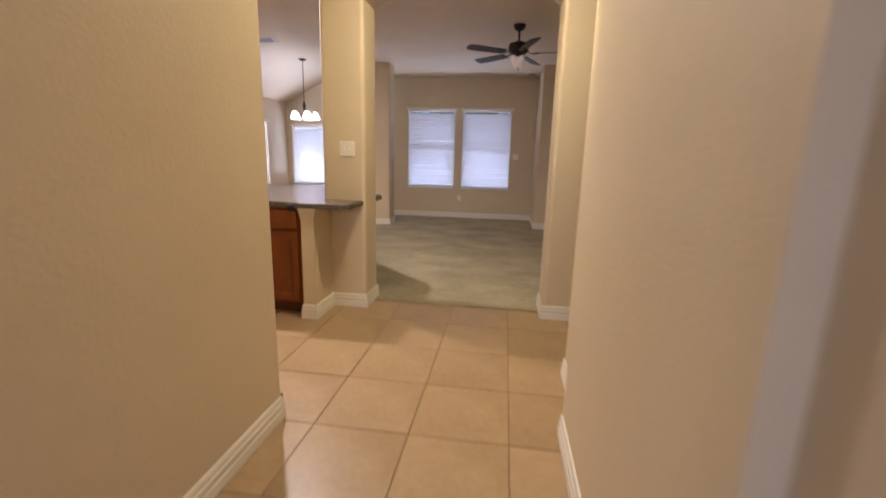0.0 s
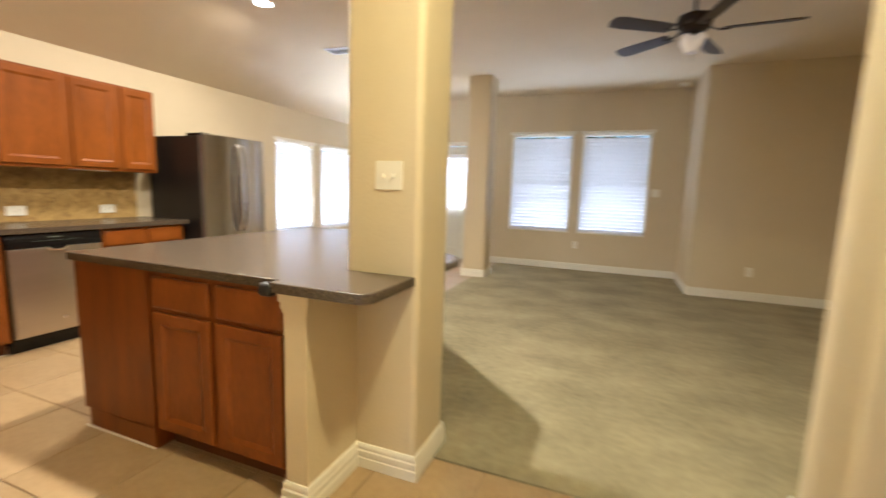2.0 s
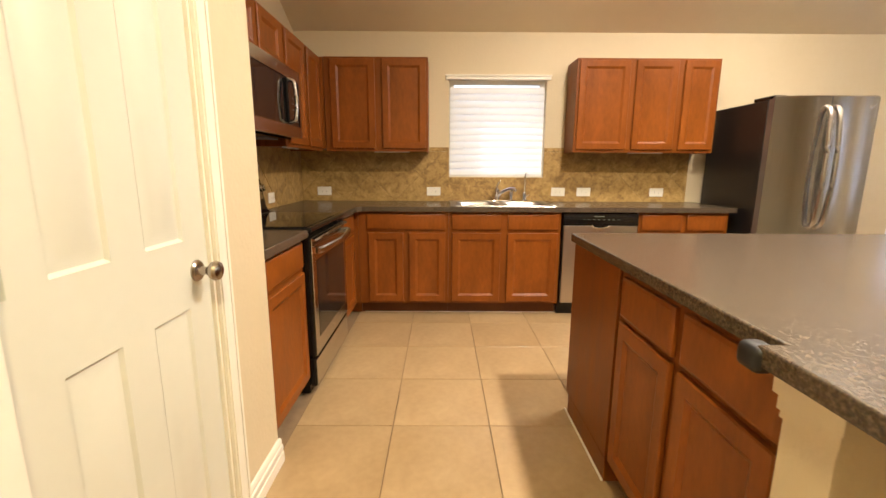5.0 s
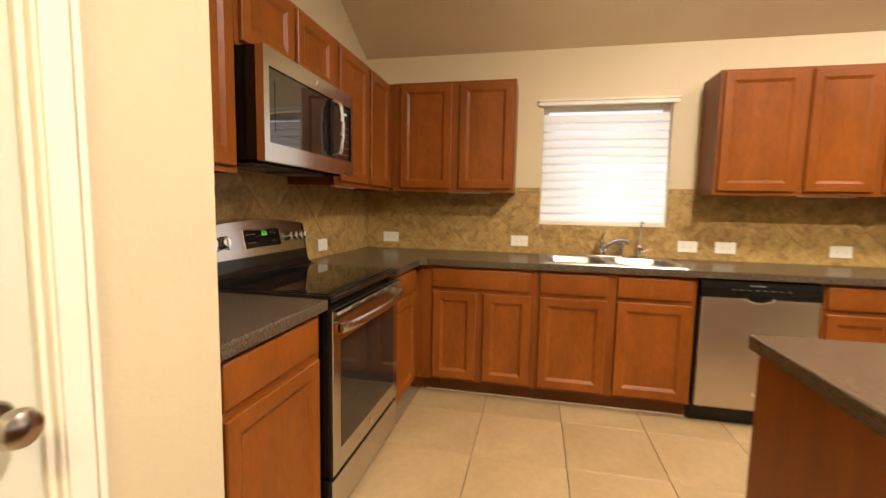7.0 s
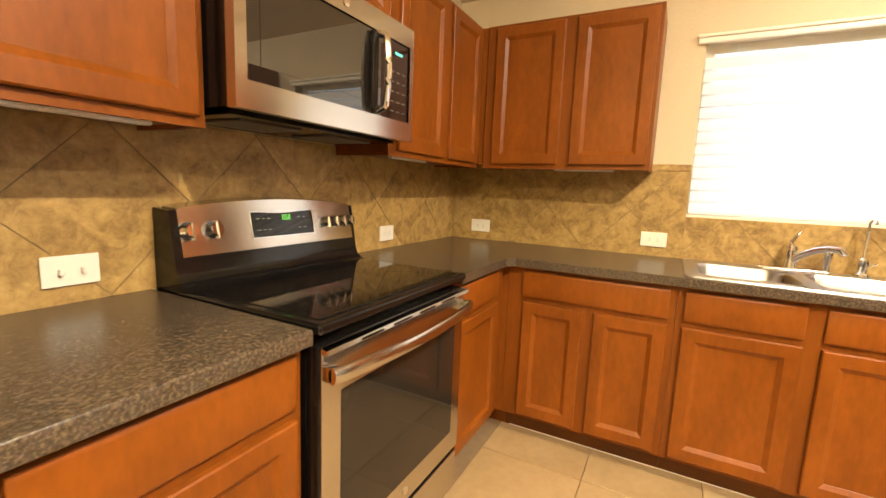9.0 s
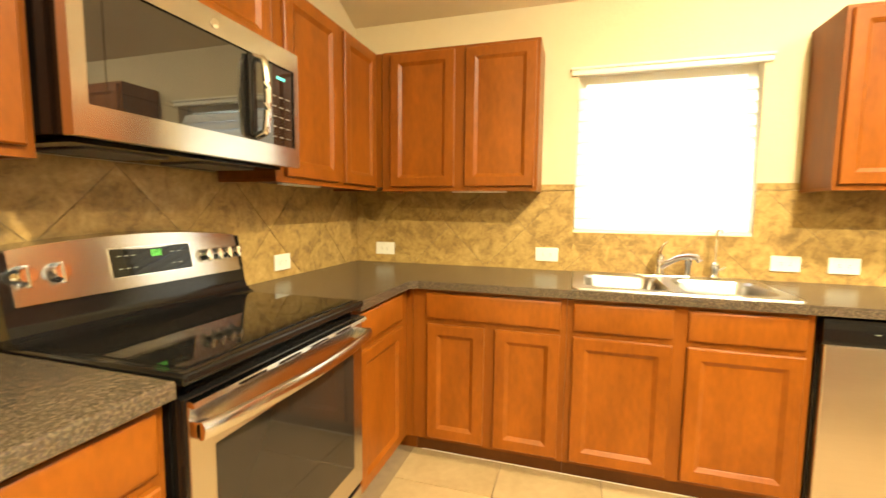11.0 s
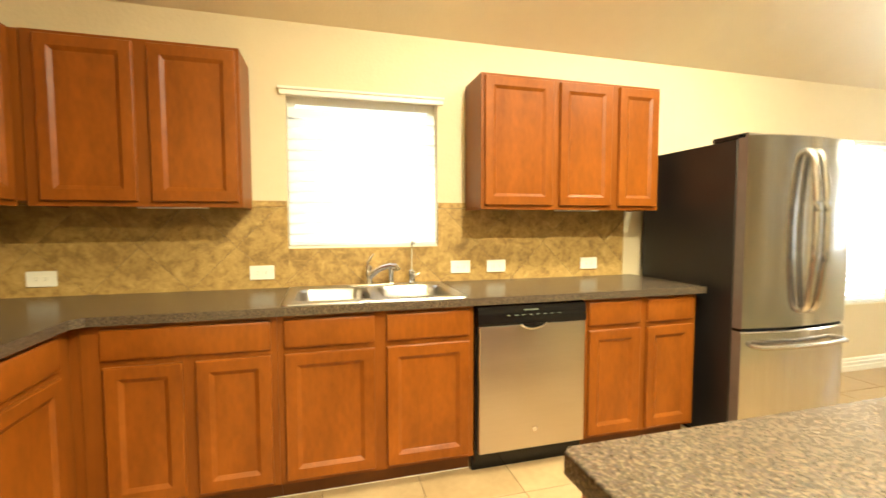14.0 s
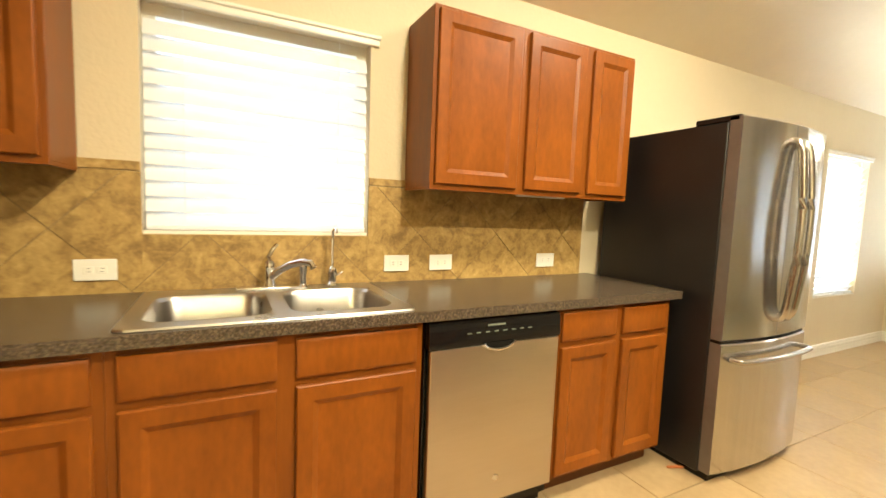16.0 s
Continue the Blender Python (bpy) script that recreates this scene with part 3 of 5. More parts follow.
# back door with a half light and its blind
bd = tagged(new("door_2"), "white back door with a blind over its half light", "", "", "structure")
bd.matrix_world = pose(NDOOR[0] + 0.015, N + 0.03, 0.01)
w = NDOOR[1] - NDOOR[0] - 0.03
gl = (0.14, w - 0.14, 0.95, 1.86)
low = ((0.14, 0.14 + 0.24, 0.2, 0.80), (w - 0.38, w - 0.14, 0.2, 0.80))
bm = B()
door_slab(bm, w, 2.07, 0.04, [gl, *low])
for q in low:
    panel_face(bm, *q, 0.0)
ob = new("door_leaf", mesh_of("door_leaf", bm, DOORPAINT))
ob.parent = bd
bm = B()
box(bm, gl[0], gl[1], 0.018, 0.022, gl[2], gl[3])
part("pane", bm, SHADEOFF, bd)
bm = B()
box(bm, gl[0] - 0.03, gl[1] + 0.03, -0.05, -0.004, 1.86, 1.93, 0.003)
part("valance", bm, SLAT, bd)
knob(bd, 0.07, 0.95)
casing(NDOOR[0], NDOOR[1], NDOOR[3], N, -1)
bd_blind = thing("door_blind", pose(NDOOR[0] + 0.015 + gl[0] - 0.02, N + 0.02, 0), "lowered white slat blind on the back door", "blind")
bm = B()
poly = [(-0.011 + a, b) for a, b in ((0, -0.022), (0.003, -0.022), (0.016, 0.022), (0.013, 0.022))]
prism(bm, poly, 0.0, gl[1] - gl[0] + 0.04, "x")
me = mesh_of("slat", bm, SLAT)
for i in range(21):
    ob = new("slat", me)
    ob.parent = bd_blind
    ob.location = (0, -0.015, 0.99 + i * 0.0415)
lamp("window_daylight", "AREA", look(((NDOOR[0] + NDOOR[1]) / 2, N + 0.046, 1.4), ((NDOOR[0] + NDOOR[1]) / 2, N, 1.4)), DINING_DAY * 0.5, DAY, 0.5, 0.85)


# ---- cabinets: local x to the right as one faces them, y into the wall, z up ----
def leaf(name, parent, x0, x1, z0, z1, y=-0.019, rail=0.052):
    """A framed door with a recessed panel."""
    t = 0.018
    bm = B()
    rings = []
    for k, dy in ((0.0, t), (0.0, 0.004), (0.004, 0.0), (rail - 0.002, 0.0), (rail + 0.001, 0.002), (rail + 0.013, 0.0075), (rail + 0.016, 0.0105)):
        rings.append([bm.verts.new((a, y + dy, b)) for a, b in ((x0 + k, z0 + k), (x1 - k, z0 + k), (x1 - k, z1 - k), (x0 + k, z1 - k))])
    for a, b in zip(rings, rings[1:]):
        for i in range(4):
            bm.faces.new((a[i], a[(i + 1) % 4], b[(i + 1) % 4], b[i]))
    bm.faces.new(rings[-1])
    bm.faces.new(rings[0][::-1])
    return part(name, bm, WOOD, parent)


def front(parent, x0, x1, z0, z1, y=-0.019):
    """A slab drawer front with eased edges."""
    bm = B()
    rings = []
    for k, dy in ((0.0, 0.018), (0.0, 0.006), (0.003, 0.003), (0.012, 0.0)):
        rings.append([bm.verts.new((a, y + dy, b)) for a, b in ((x0 + k, z0 + k), (x1 - k, z0 + k), (x1 - k, z1 - k), (x0 + k, z1 - k))])
    for a, b in zip(rings, rings[1:]):
        for i in range(4):
            bm.faces.new((a[i], a[(i + 1) % 4], b[(i + 1) % 4], b[i]))
    bm.faces.new(rings[-1])
    bm.faces.new(rings[0][::-1])
    return part("drawer_front", bm, WOOD, parent)


DZ = (0.122, 0.700)
FZ = (0.727, 0.853)


def base_cabinet(m, w, doors, drawers, label, depth=0.59, top=0.874, hollow=False):
    c = thing("base_cabinet", m, label, "cabinet", "kitchen base cabinets")
    bm = B()
    if hollow:
        box(bm, 0.0005, w - 0.0005, 0, depth, 0.102, 0.70)
        part("top_rail", box(B(), 0.0005, w - 0.0005, 0, 0.018, 0.70, top), WOODSIDE, c)
        for a in (0.0005, w - 0.0165):
            part("side_panel", box(B(), a, a + 0.016, 0.018, depth, 0.70, top), WOODSIDE, c)
    else:
        box(bm, 0.0005, w - 0.0005, 0, depth, 0.102, top)
    part("body", bm, WOODSIDE, c)
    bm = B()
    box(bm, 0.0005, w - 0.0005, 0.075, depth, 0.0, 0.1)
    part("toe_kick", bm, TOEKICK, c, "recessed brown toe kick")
    for a, b in doors:
        leaf("door", c, a, b, *DZ)
    for a, b in drawers:
        front(c, a, b, *FZ)
    return c


def wall_cabinet(m, w, z0, z1, doors, label, depth=0.28, dz=None):
    c = thing("wall_cabinet", m, label, "cabinet", "kitchen wall cabinets")
    bm = B()
    box(bm, 0.0005, w - 0.0005, 0, depth, z0 + 0.012, z1, 0.0015)
    part("body", bm, WOODSIDE, c)
    bm = B()
    box(bm, 0.001, w - 0.001, -0.001, 0.018, z0, z0 + 0.022)
    box(bm, 0.001, 0.018, 0.018, depth - 0.002, z0, z0 + 0.012)
    box(bm, w - 0.018, w - 0.001, 0.018, depth - 0.002, z0, z0 + 0.012)
    part("bottom_rail", bm, WOOD, c)
    a0, a1 = dz or (z0 + 0.024, z1 - 0.018)
    for a, b in doors:
        leaf("door", c, a, b, a0, a1)
    return c


FACE = -4.235


def wb(y):
    return pose(FACE, y, 0, 0, 0, 90)


base_cabinet(wb(2.105), 0.735, ((0.08, 0.362), (0.412, 0.708)), ((0.072, 0.708),), "warm brown maple base cabinet with one wide drawer")
base_cabinet(wb(2.84), 0.915, ((0.028, 0.425), (0.482, 0.889)), ((0.028, 0.425), (0.482, 0.889)), "warm brown maple sink cabinet with two doors", hollow=True)
base_cabinet(wb(4.385), 0.73, ((0.02, 0.345), (0.39, 0.70)), ((0.02, 0.345), (0.39, 0.70)), "warm brown maple base cabinet beside the dishwasher")
SF = 2.07


def sb(x):
    return pose(x, SF, 0, 0, 0, 180)


base_cabinet(sb(-2.375), 0.530, ((0.03, 0.507),), ((0.03, 0.507),), "warm brown maple base cabinet beside the range")
c = base_cabinet(sb(-3.688), 0.547, ((0.03, 0.455),), ((0.03, 0.455),), "warm brown maple corner base cabinet")
bm = B()
box(bm, W + 0.003, FACE - 0.002, S + 0.003, 2.103, 0.1, 0.87)
box(bm, W + 0.003, FACE - 0.075, S + 0.003, 2.103, 0.0, 0.1)
tagged(structure("blind_corner_filler", bm, WOODSIDE), "closed corner between the base cabinets")

UF = -4.545
ZU = (1.357, 2.12)


def wu(y):
    return pose(UF, y, 0, 0, 0, 90)


wall_cabinet(wu(1.795), 0.870, *ZU, ((0.055, 0.425), (0.485, 0.852)), "warm brown maple wall cabinet with two framed doors")
wall_cabinet(wu(3.905), 1.20, *ZU, ((0.02, 0.445), (0.492, 0.845), (0.897, 1.182)), "warm brown maple wall cabinet with three framed doors")
UY = 1.757


def su(x):
    return pose(x, UY, 0, 0, 0, 180)


wall_cabinet(su(-2.375), 0.529, *ZU, ((0.025, 0.506),), "warm brown maple wall cabinet with one framed door")
wall_cabinet(su(-2.907), 0.757, 1.812, 2.12, ((0.02, 0.362), (0.395, 0.737)), "short maple wall cabinet above the microwave", dz=(1.83, 2.10))
wall_cabinet(su(-3.668), 0.880, *ZU, ((0.055, 0.445), (0.505, 0.845)), "warm brown maple corner wall cabinet with two doors")
bm = B()
box(bm, W + 0.004, UF - 0.004, S + 0.004, 1.79, 1.38, 2.118)
structure("corner_filler", bm, WOODSIDE, "closed corner of the wall cabinets")


# pale sealant where the toe kicks meet the floor
bm = B()
cyl(bm, (FACE - 0.0745, 2.13, 0.0015), (FACE - 0.0745, 3.755, 0.0015), 0.0022, seg=8)
structure("trim_sealant", bm, TRIM, "pale sealant line along the toe kicks")


# slim lights fixed under the wall cabinets
def cabinet_light(m, w):
    t = thing("under_cabinet_light", m, "slim pale light strip, switched off, under the wall cabinet", "light", "under-cabinet lights")
    bm = B()
    box(bm, 0, w, -0.012, 0.012, -0.018, 0, 0.003)
    part("housing", bm, VENT, t)
    return t


cabinet_light(pose(UF - 0.045, 2.20, ZU[0] + 0.011, 0, 0, 90), 0.30)
cabinet_light(pose(UF - 0.045, 4.40, ZU[0] + 0.011, 0, 0, 90), 0.30)
cabinet_light(pose(-2.50, UY - 0.045, ZU[0] + 0.011, 0, 0, 180), 0.30)
cabinet_light(pose(-3.75, UY - 0.045, ZU[0] + 0.011, 0, 0, 180), 0.28)

# ---- worktops ----
TOP = 0.914


def worktop(name, poly, label):
    ob = thing(name, Matrix(), label, "worktop")
    bm = B()
    prism(bm, poly, TOP - 0.038, TOP)
    es = [e for e in bm.edges if abs(e.verts[0].co.z - TOP) < 1e-5 and abs(e.verts[1].co.z - TOP) < 1e-5]
    bmesh.ops.bevel(bm, geom=es, offset=0.006, segments=3, affect="EDGES", profile=0.5)
    return part("slab", bm, COUNTER, ob), ob


CF, CS = -4.195, 2.11
SINK = (-4.765, -4.245, 2.86, 3.72)
# the corner run goes round the sink cut-out in four butted pieces of one slab
run = thing("kitchen_worktop", Matrix(), "dark speckled laminate worktop running round the corner", "worktop")
bm = B()
prism(bm, [(W + 0.002, S + 0.002), (-3.682, S + 0.002), (-3.682, CS), (-4.16, CS), (CF, CS + 0.035), (CF, SINK[2]), (W + 0.002, SINK[2])], TOP - 0.038, TOP)
part("slab", bm, COUNTER, run)
bm = B()
prism(bm, [(W + 0.002, SINK[3]), (CF, SINK[3]), (CF, 5.15), (W + 0.002, 5.15)], TOP - 0.038, TOP)
part("slab", bm, COUNTER, run)
bm = B()
prism(bm, [(SINK[1], SINK[2]), (CF, SINK[2]), (CF, SINK[3]), (SINK[1], SINK[3])], TOP - 0.038, TOP)
part("slab", bm, COUNTER, run)
bm = B()
prism(bm, [(W + 0.002, SINK[2]), (SINK[0], SINK[2]), (SINK[0], SINK[3]), (W + 0.002, SINK[3])], TOP - 0.038, TOP)
part("slab", bm, COUNTER, run)
worktop("side_worktop", [(-2.3745, S + 0.002), (-2.3745, CS), (-2.905, CS), (-2.905, S + 0.002)], "dark speckled laminate worktop beside the range")

# ---- island with breakfast bar ----
ISL = (-2.845, 3.415)
isl_pts = [(-2.845, 3.43), (-2.83, 3.415), (-1.495, 3.410), (-1.495, 3.357), (-1.125, 3.357)]
isl_pts += [(-1.125 + 0.06 * math.sin(a), 3.417 - 0.06 * math.cos(a)) for a in (0.3, 0.6, 0.9, 1.2, 1.57)]
isl_pts += [(-1.062, 3.722), (-1.402, 3.722), (-1.402, 4.048), (-1.07, 4.048), (-1.065, 4.27)]
isl_pts += [(-1.09, 4.345), (-1.95, 5.20), (-2.02, 5.29), (-2.845, 5.29)]
worktop("island_worktop", isl_pts, "dark speckled laminate island worktop with a clipped breakfast bar")
bm = B()
box(bm, -1.540, -1.478, 3.346, 3.396, TOP - 0.056, TOP - 0.004, 0.016, 4)
tagged(new("corner_guard", mesh_of("corner_guard", bm, RUBBER)), "dark rubber corner guard on the worktop step", "guard")
isl = thing("island_cabinet", pose(-2.80, 3.44, 0), "dark cherry-brown maple island cabinet with two drawers", "cabinet")
bm = B()
box(bm, 0.0, 1.352, 0.0, 1.20, 0.102, 0.874)
part("body", bm, WOODSIDE, isl)
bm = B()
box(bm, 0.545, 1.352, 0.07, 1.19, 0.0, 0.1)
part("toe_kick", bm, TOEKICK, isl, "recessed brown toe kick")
bm = B()
box(bm, 0.0, 0.53, -0.012, -0.0005, 0.102, 0.874, 0.001)
box(bm, 0.04, 0.53, -0.012, 0.08, 0.0, 0.100)
part("side_panel", bm, WOODSIDE, isl, "plain maple end panel reaching the floor")
for a, b in ((0.565, 0.912), (0.955, 1.305)):
    front(isl, a, b, 0.705, 0.85)
    leaf("door", isl, a, b, 0.118, 0.685)
bm = B()
prism(bm, [(-1.443, 3.38), (-1.34, 3.38), (-1.34, 3.724), (-1.443, 3.724)], 0, 0.874)
prism(bm, [(-1.44, 4.046), (-1.34, 4.046), (-1.34, 4.35), (-2.22, 5.16), (-2.30, 5.08), (-1.44, 4.30)], 0, 0.874)
structure("pony_wall", bm, WALL, "low cream plaster wall carrying the breakfast bar")
bm = B()
for d, za, zb in ((0.006, 0.80, 0.815), (0.012, 0.815, 0.845), (0.022, 0.845, 0.8755)):
    box(bm, -1.443 - d * 0.5, -1.34 + d, 3.38 - d * 0.8, 3.70, za, zb)
structure("trim", bm, WALL, "cream moulding under the bar top")

# floor edging along the island
bm = B()
cyl(bm, (-2.79, 3.424, 0.004), (-2.27, 3.424, 0.004), 0.005, seg=8)
structure("trim_island", bm, TRIM, "pale caulk line at the island base")


# ---- appliances ----
def dishwasher():
    d = thing("dishwasher", pose(-4.238, 3.7615, 0, 0, 0, 90), "stainless dishwasher with a black control strip", "dishwasher")
    w = 0.612
    bm = B()
    box(bm, 0.004, w - 0.004, 0.0, 0.57, 0.06, 0.868)
    part("tub", bm, BLACK, d)
    bm = B()
    box(bm, 0.014, w - 0.006, -0.035, -0.001, 0.118, 0.765, 0.004, 2)
    part("door_panel", bm, DISHSTEEL, d, "brushed stainless door")
    bm = B()
    prism(bm, [(-0.001, 0.767), (-0.036, 0.767), (-0.040, 0.78), (-0.034, 0.852), (-0.028, 0.864), (-0.001, 0.866)], 0.006, w - 0.004, "x")
    part("control_strip", bm, BLACK, d, "glossy black control strip")
    bm = B()
    pts = [(0.23 + 0.145 * i / 12, -0.043, 0.772 - 0.027 * math.sin(math.pi * i / 12) ** 0.6) for i in range(13)]
    tube(bm, pts, 0.006, 8)
    part("handle_rim", bm, CHROME, d, "chrome rim below the pocket handle")
    bm = B()
    prism(bm, [(0.235, 0.775), (0.25, 0.752), (0.28, 0.744), (0.325, 0.744), (0.355, 0.752), (0.37, 0.775)], -0.0415, -0.036, "y")
    part("pocket_handle", bm, GLASSBLACK, d, "black pocket handle")
    for i in range(8):
        bm = B()
        box(bm, 0.16 + i * 0.04, 0.178 + i * 0.04, -0.0405, -0.036, 0.815, 0.8185)
        part("marking", bm, LCD, d)
    bm = B()
    box(bm, 0.25, 0.33, -0.0385, -0.036, 0.838, 0.845)
    part("badge_bar", bm, LCD, d)
    bm = B()
    lathe(bm, [(0, 0), (0.013, 0), (0.013, 0.002), (0.010, 0.003), (0.0, 0.003)], pose(0.318, -0.035, 0.218, 90), 20)
    part("badge", bm, CHROME, d, "small round badge")
    bm = B()
    box(bm, 0.0, w, 0.04, 0.06, 0.0, 0.112)
    part("kick_plate", bm, BLACK, d, "black kick plate")


dishwasher()


def kitchen_range():
    r = thing("kitchen_range", pose(-2.912, 2.075, 0, 0, 0, 180), "stainless and black electric range with a glass cooktop", "range")
    w = 0.764
    bm = B()
    box(bm, 0.004, w - 0.004, 0.0, 0.58, 0.05, 0.895)
    part("body", bm, BLACK, r)
    bm = B()
    box(bm, 0.0, w, -0.050, 0.53, 0.896, 0.922, 0.008, 3)
    part("cooktop_rim", bm, BLACK, r, "black enamel cooktop rim")
    bm = B()
    box(bm, 0.03, w - 0.03, -0.02, 0.515, 0.9222, 0.9245)
    part("cooktop", bm, GLASSBLACK, r, "glossy black glass cooktop")
    for x, y, rad in ((0.2, 0.10, 0.105), (0.56, 0.10, 0.085), (0.2, 0.38, 0.075), (0.56, 0.38, 0.105)):
        bm = B()
        for k in range(48):
            a, b = 2 * math.pi * k / 48, 2 * math.pi * (k + 1) / 48
            bm.faces.new([bm.verts.new((x + q * math.cos(t), y + q * math.sin(t), 0.9247)) for q, t in ((rad, a), (rad, b), (rad - 0.002, b), (rad - 0.002, a))])
        part("burner_ring", bm, BLACK, r)
    bm = B()
    prism(bm, [(0.585, 0.90), (0.435, 0.923), (0.455, 0.930), (0.472, 0.945), (0.482, 0.972), (0.488, 1.013), (0.51, 1.145), (0.585, 1.15)], 0.0, w, "x")
    part("backguard", bm, BLACK, r, "glossy black curved backguard")
    bm = B()
    n = 20
    def crown(i):
        return 0.024 * math.sin(math.pi * i / n) ** 0.8
    lo = [bm.verts.new((0.022 + (w - 0.044) * i / n, 0.483, 1.013)) for i in range(n + 1)]
    hi = [bm.verts.new((0.022 + (w - 0.044) * i / n, 0.509, 1.149 + crown(i))) for i in range(n + 1)]
    hb = [bm.verts.new((0.022 + (w - 0.044) * i / n, 0.578, 1.154 + crown(i))) for i in range(n + 1)]
    lb = [bm.verts.new((0.022 + (w - 0.044) * i / n, 0.578, 1.013)) for i in range(n + 1)]
    for a, b in ((lo, hi), (hi, hb), (hb, lb), (lb, lo)):
        for i in range(n):
            bm.faces.new((a[i], a[i + 1], b[i + 1], b[i]))
    bm.faces.new((lo[0], hi[0], hb[0], lb[0]))
    bm.faces.new((lo[-1], hi[-1], hb[-1], lb[-1]))
    part("control_panel", bm, STEELH, r, "brushed stainless control panel")
    tilt = math.degrees(math.atan2(0.026, 0.130))

    def on_panel(x, z):
        return pose(x, 0.4825 + (z - 1.013) * 0.191, z, 90 - tilt)
    for x in (0.045, 0.120, 0.585, 0.632, 0.678, 0.722):
        bm = B()
        rr = 0.027 if x < 0.3 else 0.021
        lathe(bm, [(0, 0), (rr, 0), (rr, 0.006), (rr * 0.86, 0.012), (rr * 0.8, 0.026), (rr * 0.7, 0.029), (0, 0.029)], on_panel(x, 1.085), 24)
        k = part("dial", bm, CHROME, r, "steel control dial")
        bm = B()
        box(bm, -0.004, 0.004, -rr * 1.15, rr * 0.9, 0.014, 0.034, 0.002)
        bm.transform(on_panel(x, 1.085))
        part("grip", bm, CHROME, k)
    bm = B()
    box(bm, -0.135, 0.135, -0.042, 0.042, 0.0, 0.003, 0.0008)
    bm.transform(on_panel(0.39, 1.09))
    part("display", bm, GLASSBLACK, r, "black display glass")
    bm = B()
    for a, b, c, d in ((-0.139, 0.139, 0.042, 0.046), (-0.139, 0.139, -0.046, -0.042), (-0.139, -0.135, -0.042, 0.042), (0.135, 0.139, -0.042, 0.042)):
        box(bm, a, b, c, d, 0.0, 0.004, 0.0008)
    bm.transform(on_panel(0.39, 1.09))
    part("display_frame", bm, CHROME, r, "thin bright frame")
    for i in range(3):
        bm = B()
        for k in (0.0, 0.013):
            box(bm, -0.0215 + i * 0.017, -0.0203 + i * 0.017, 0.004 + k, 0.014 + k, 0.003, 0.0042)
            box(bm, -0.0127 + i * 0.017, -0.0115 + i * 0.017, 0.004 + k, 0.014 + k, 0.003, 0.0042)
        for k in (0.003, 0.016, 0.028):
            box(bm, -0.021 + i * 0.017, -0.012 + i * 0.017, k - 0.0006, k + 0.0006, 0.003, 0.0042)
        bm.transform(on_panel(0.40, 1.099) @ Matrix.Diagonal((0.75, 0.75, 1.0, 1.0)))
        part("digit", bm, GREENGLOW, r, "lit green clock digit")
    for i in range(10):
        bm = B()
        x, z = (-0.115 + (i % 5) * 0.022 if i % 5 < 3 else 0.035 + (i % 5 - 2) * 0.025), (0.018 if i < 5 else -0.02)
        box(bm, x, x + 0.012, z, z + 0.003, 0.003, 0.0036)
        bm.transform(on_panel(0.39, 1.09))
        part("marking", bm, LCD, r)
    bm = B()
    box(bm, 0.006, w - 0.006, -0.040, -0.002, 0.225, 0.868, 0.004, 2)
    door = part("oven_door", bm, BLACK, r, "oven door with black sides")
    bm = B()
    box(bm, 0.010, w - 0.010, -0.046, -0.0395, 0.229, 0.864, 0.003, 2)
    part("front_panel", bm, STEELH, door, "stainless oven front")
    bm = B()
    box(bm, 0.075, w - 0.075, -0.0475, -0.0462, 0.315, 0.74, 0.0005)
    part("window_glass", bm, OVENGLASS, door, "dark oven window")
    bm = B()
    prism(bm, [(-0.046, 0.866), (-0.062, 0.862), (-0.066, 0.852), (-0.046, 0.852)], 0.008, w - 0.008, "x")
    part("top_ledge", bm, STEELH, door)
    for i in range(4):
        bm = B()
        box(bm, 0.13 + i * 0.14, 0.22 + i * 0.14, -0.0665, -0.046, 0.853, 0.859)
        part("vent_slot", bm, BLACK, door)
    bm = B()
    rows = []
    for i in range(25):
        u = i / 24
        x = 0.010 + (w - 0.020) * u
        out = 0.030 + 0.035 * math.sin(math.pi * u) ** 0.7
        c = Vector((x, -0.046 - out, 0.805))
        rows.append([bm.verts.new(c + Vector((0, 0.012 * math.cos(t), 0.020 * math.sin(t)))) for t in [k * math.pi / 6 for k in range(12)]])
    for a, b in zip(rows, rows[1:]):
        for k in range(12):
            bm.faces.new((a[k], a[(k + 1) % 12], b[(k + 1) % 12], b[k]))
    bm.faces.new(rows[0][::-1])
    bm.faces.new(rows[-1])
    for x in (0.010, w - 0.034):
        box(bm, x, x + 0.024, -0.078, -0.044, 0.786, 0.824, 0.004, 2)
    part("handle", bm, STEELH, door, "broad bowed stainless handle")
    bm = B()
    lathe(bm, [(0, 0), (0.013, 0), (0.013, 0.002), (0, 0.003)], pose(w / 2, -0.0462, 0.27, 90), 20)
    part("badge", bm, CHROME, door, "small round badge")
    bm = B()
    box(bm, 0.006, w - 0.006, -0.036, -0.002, 0.055, 0.212, 0.004, 2)
    drawer = part("storage_drawer", bm, BLACK, r, "storage drawer with black sides")
    bm = B()
    box(bm, 0.010, w - 0.010, -0.042, -0.0355, 0.059, 0.208, 0.003, 2)
    part("front_panel", bm, STEELH, drawer, "stainless drawer front")
    bm = B()
    box(bm, 0.03, w - 0.03, 0.01, 0.5, 0.0, 0.05)
    part("plinth", bm, BLACK, r)


kitchen_range()


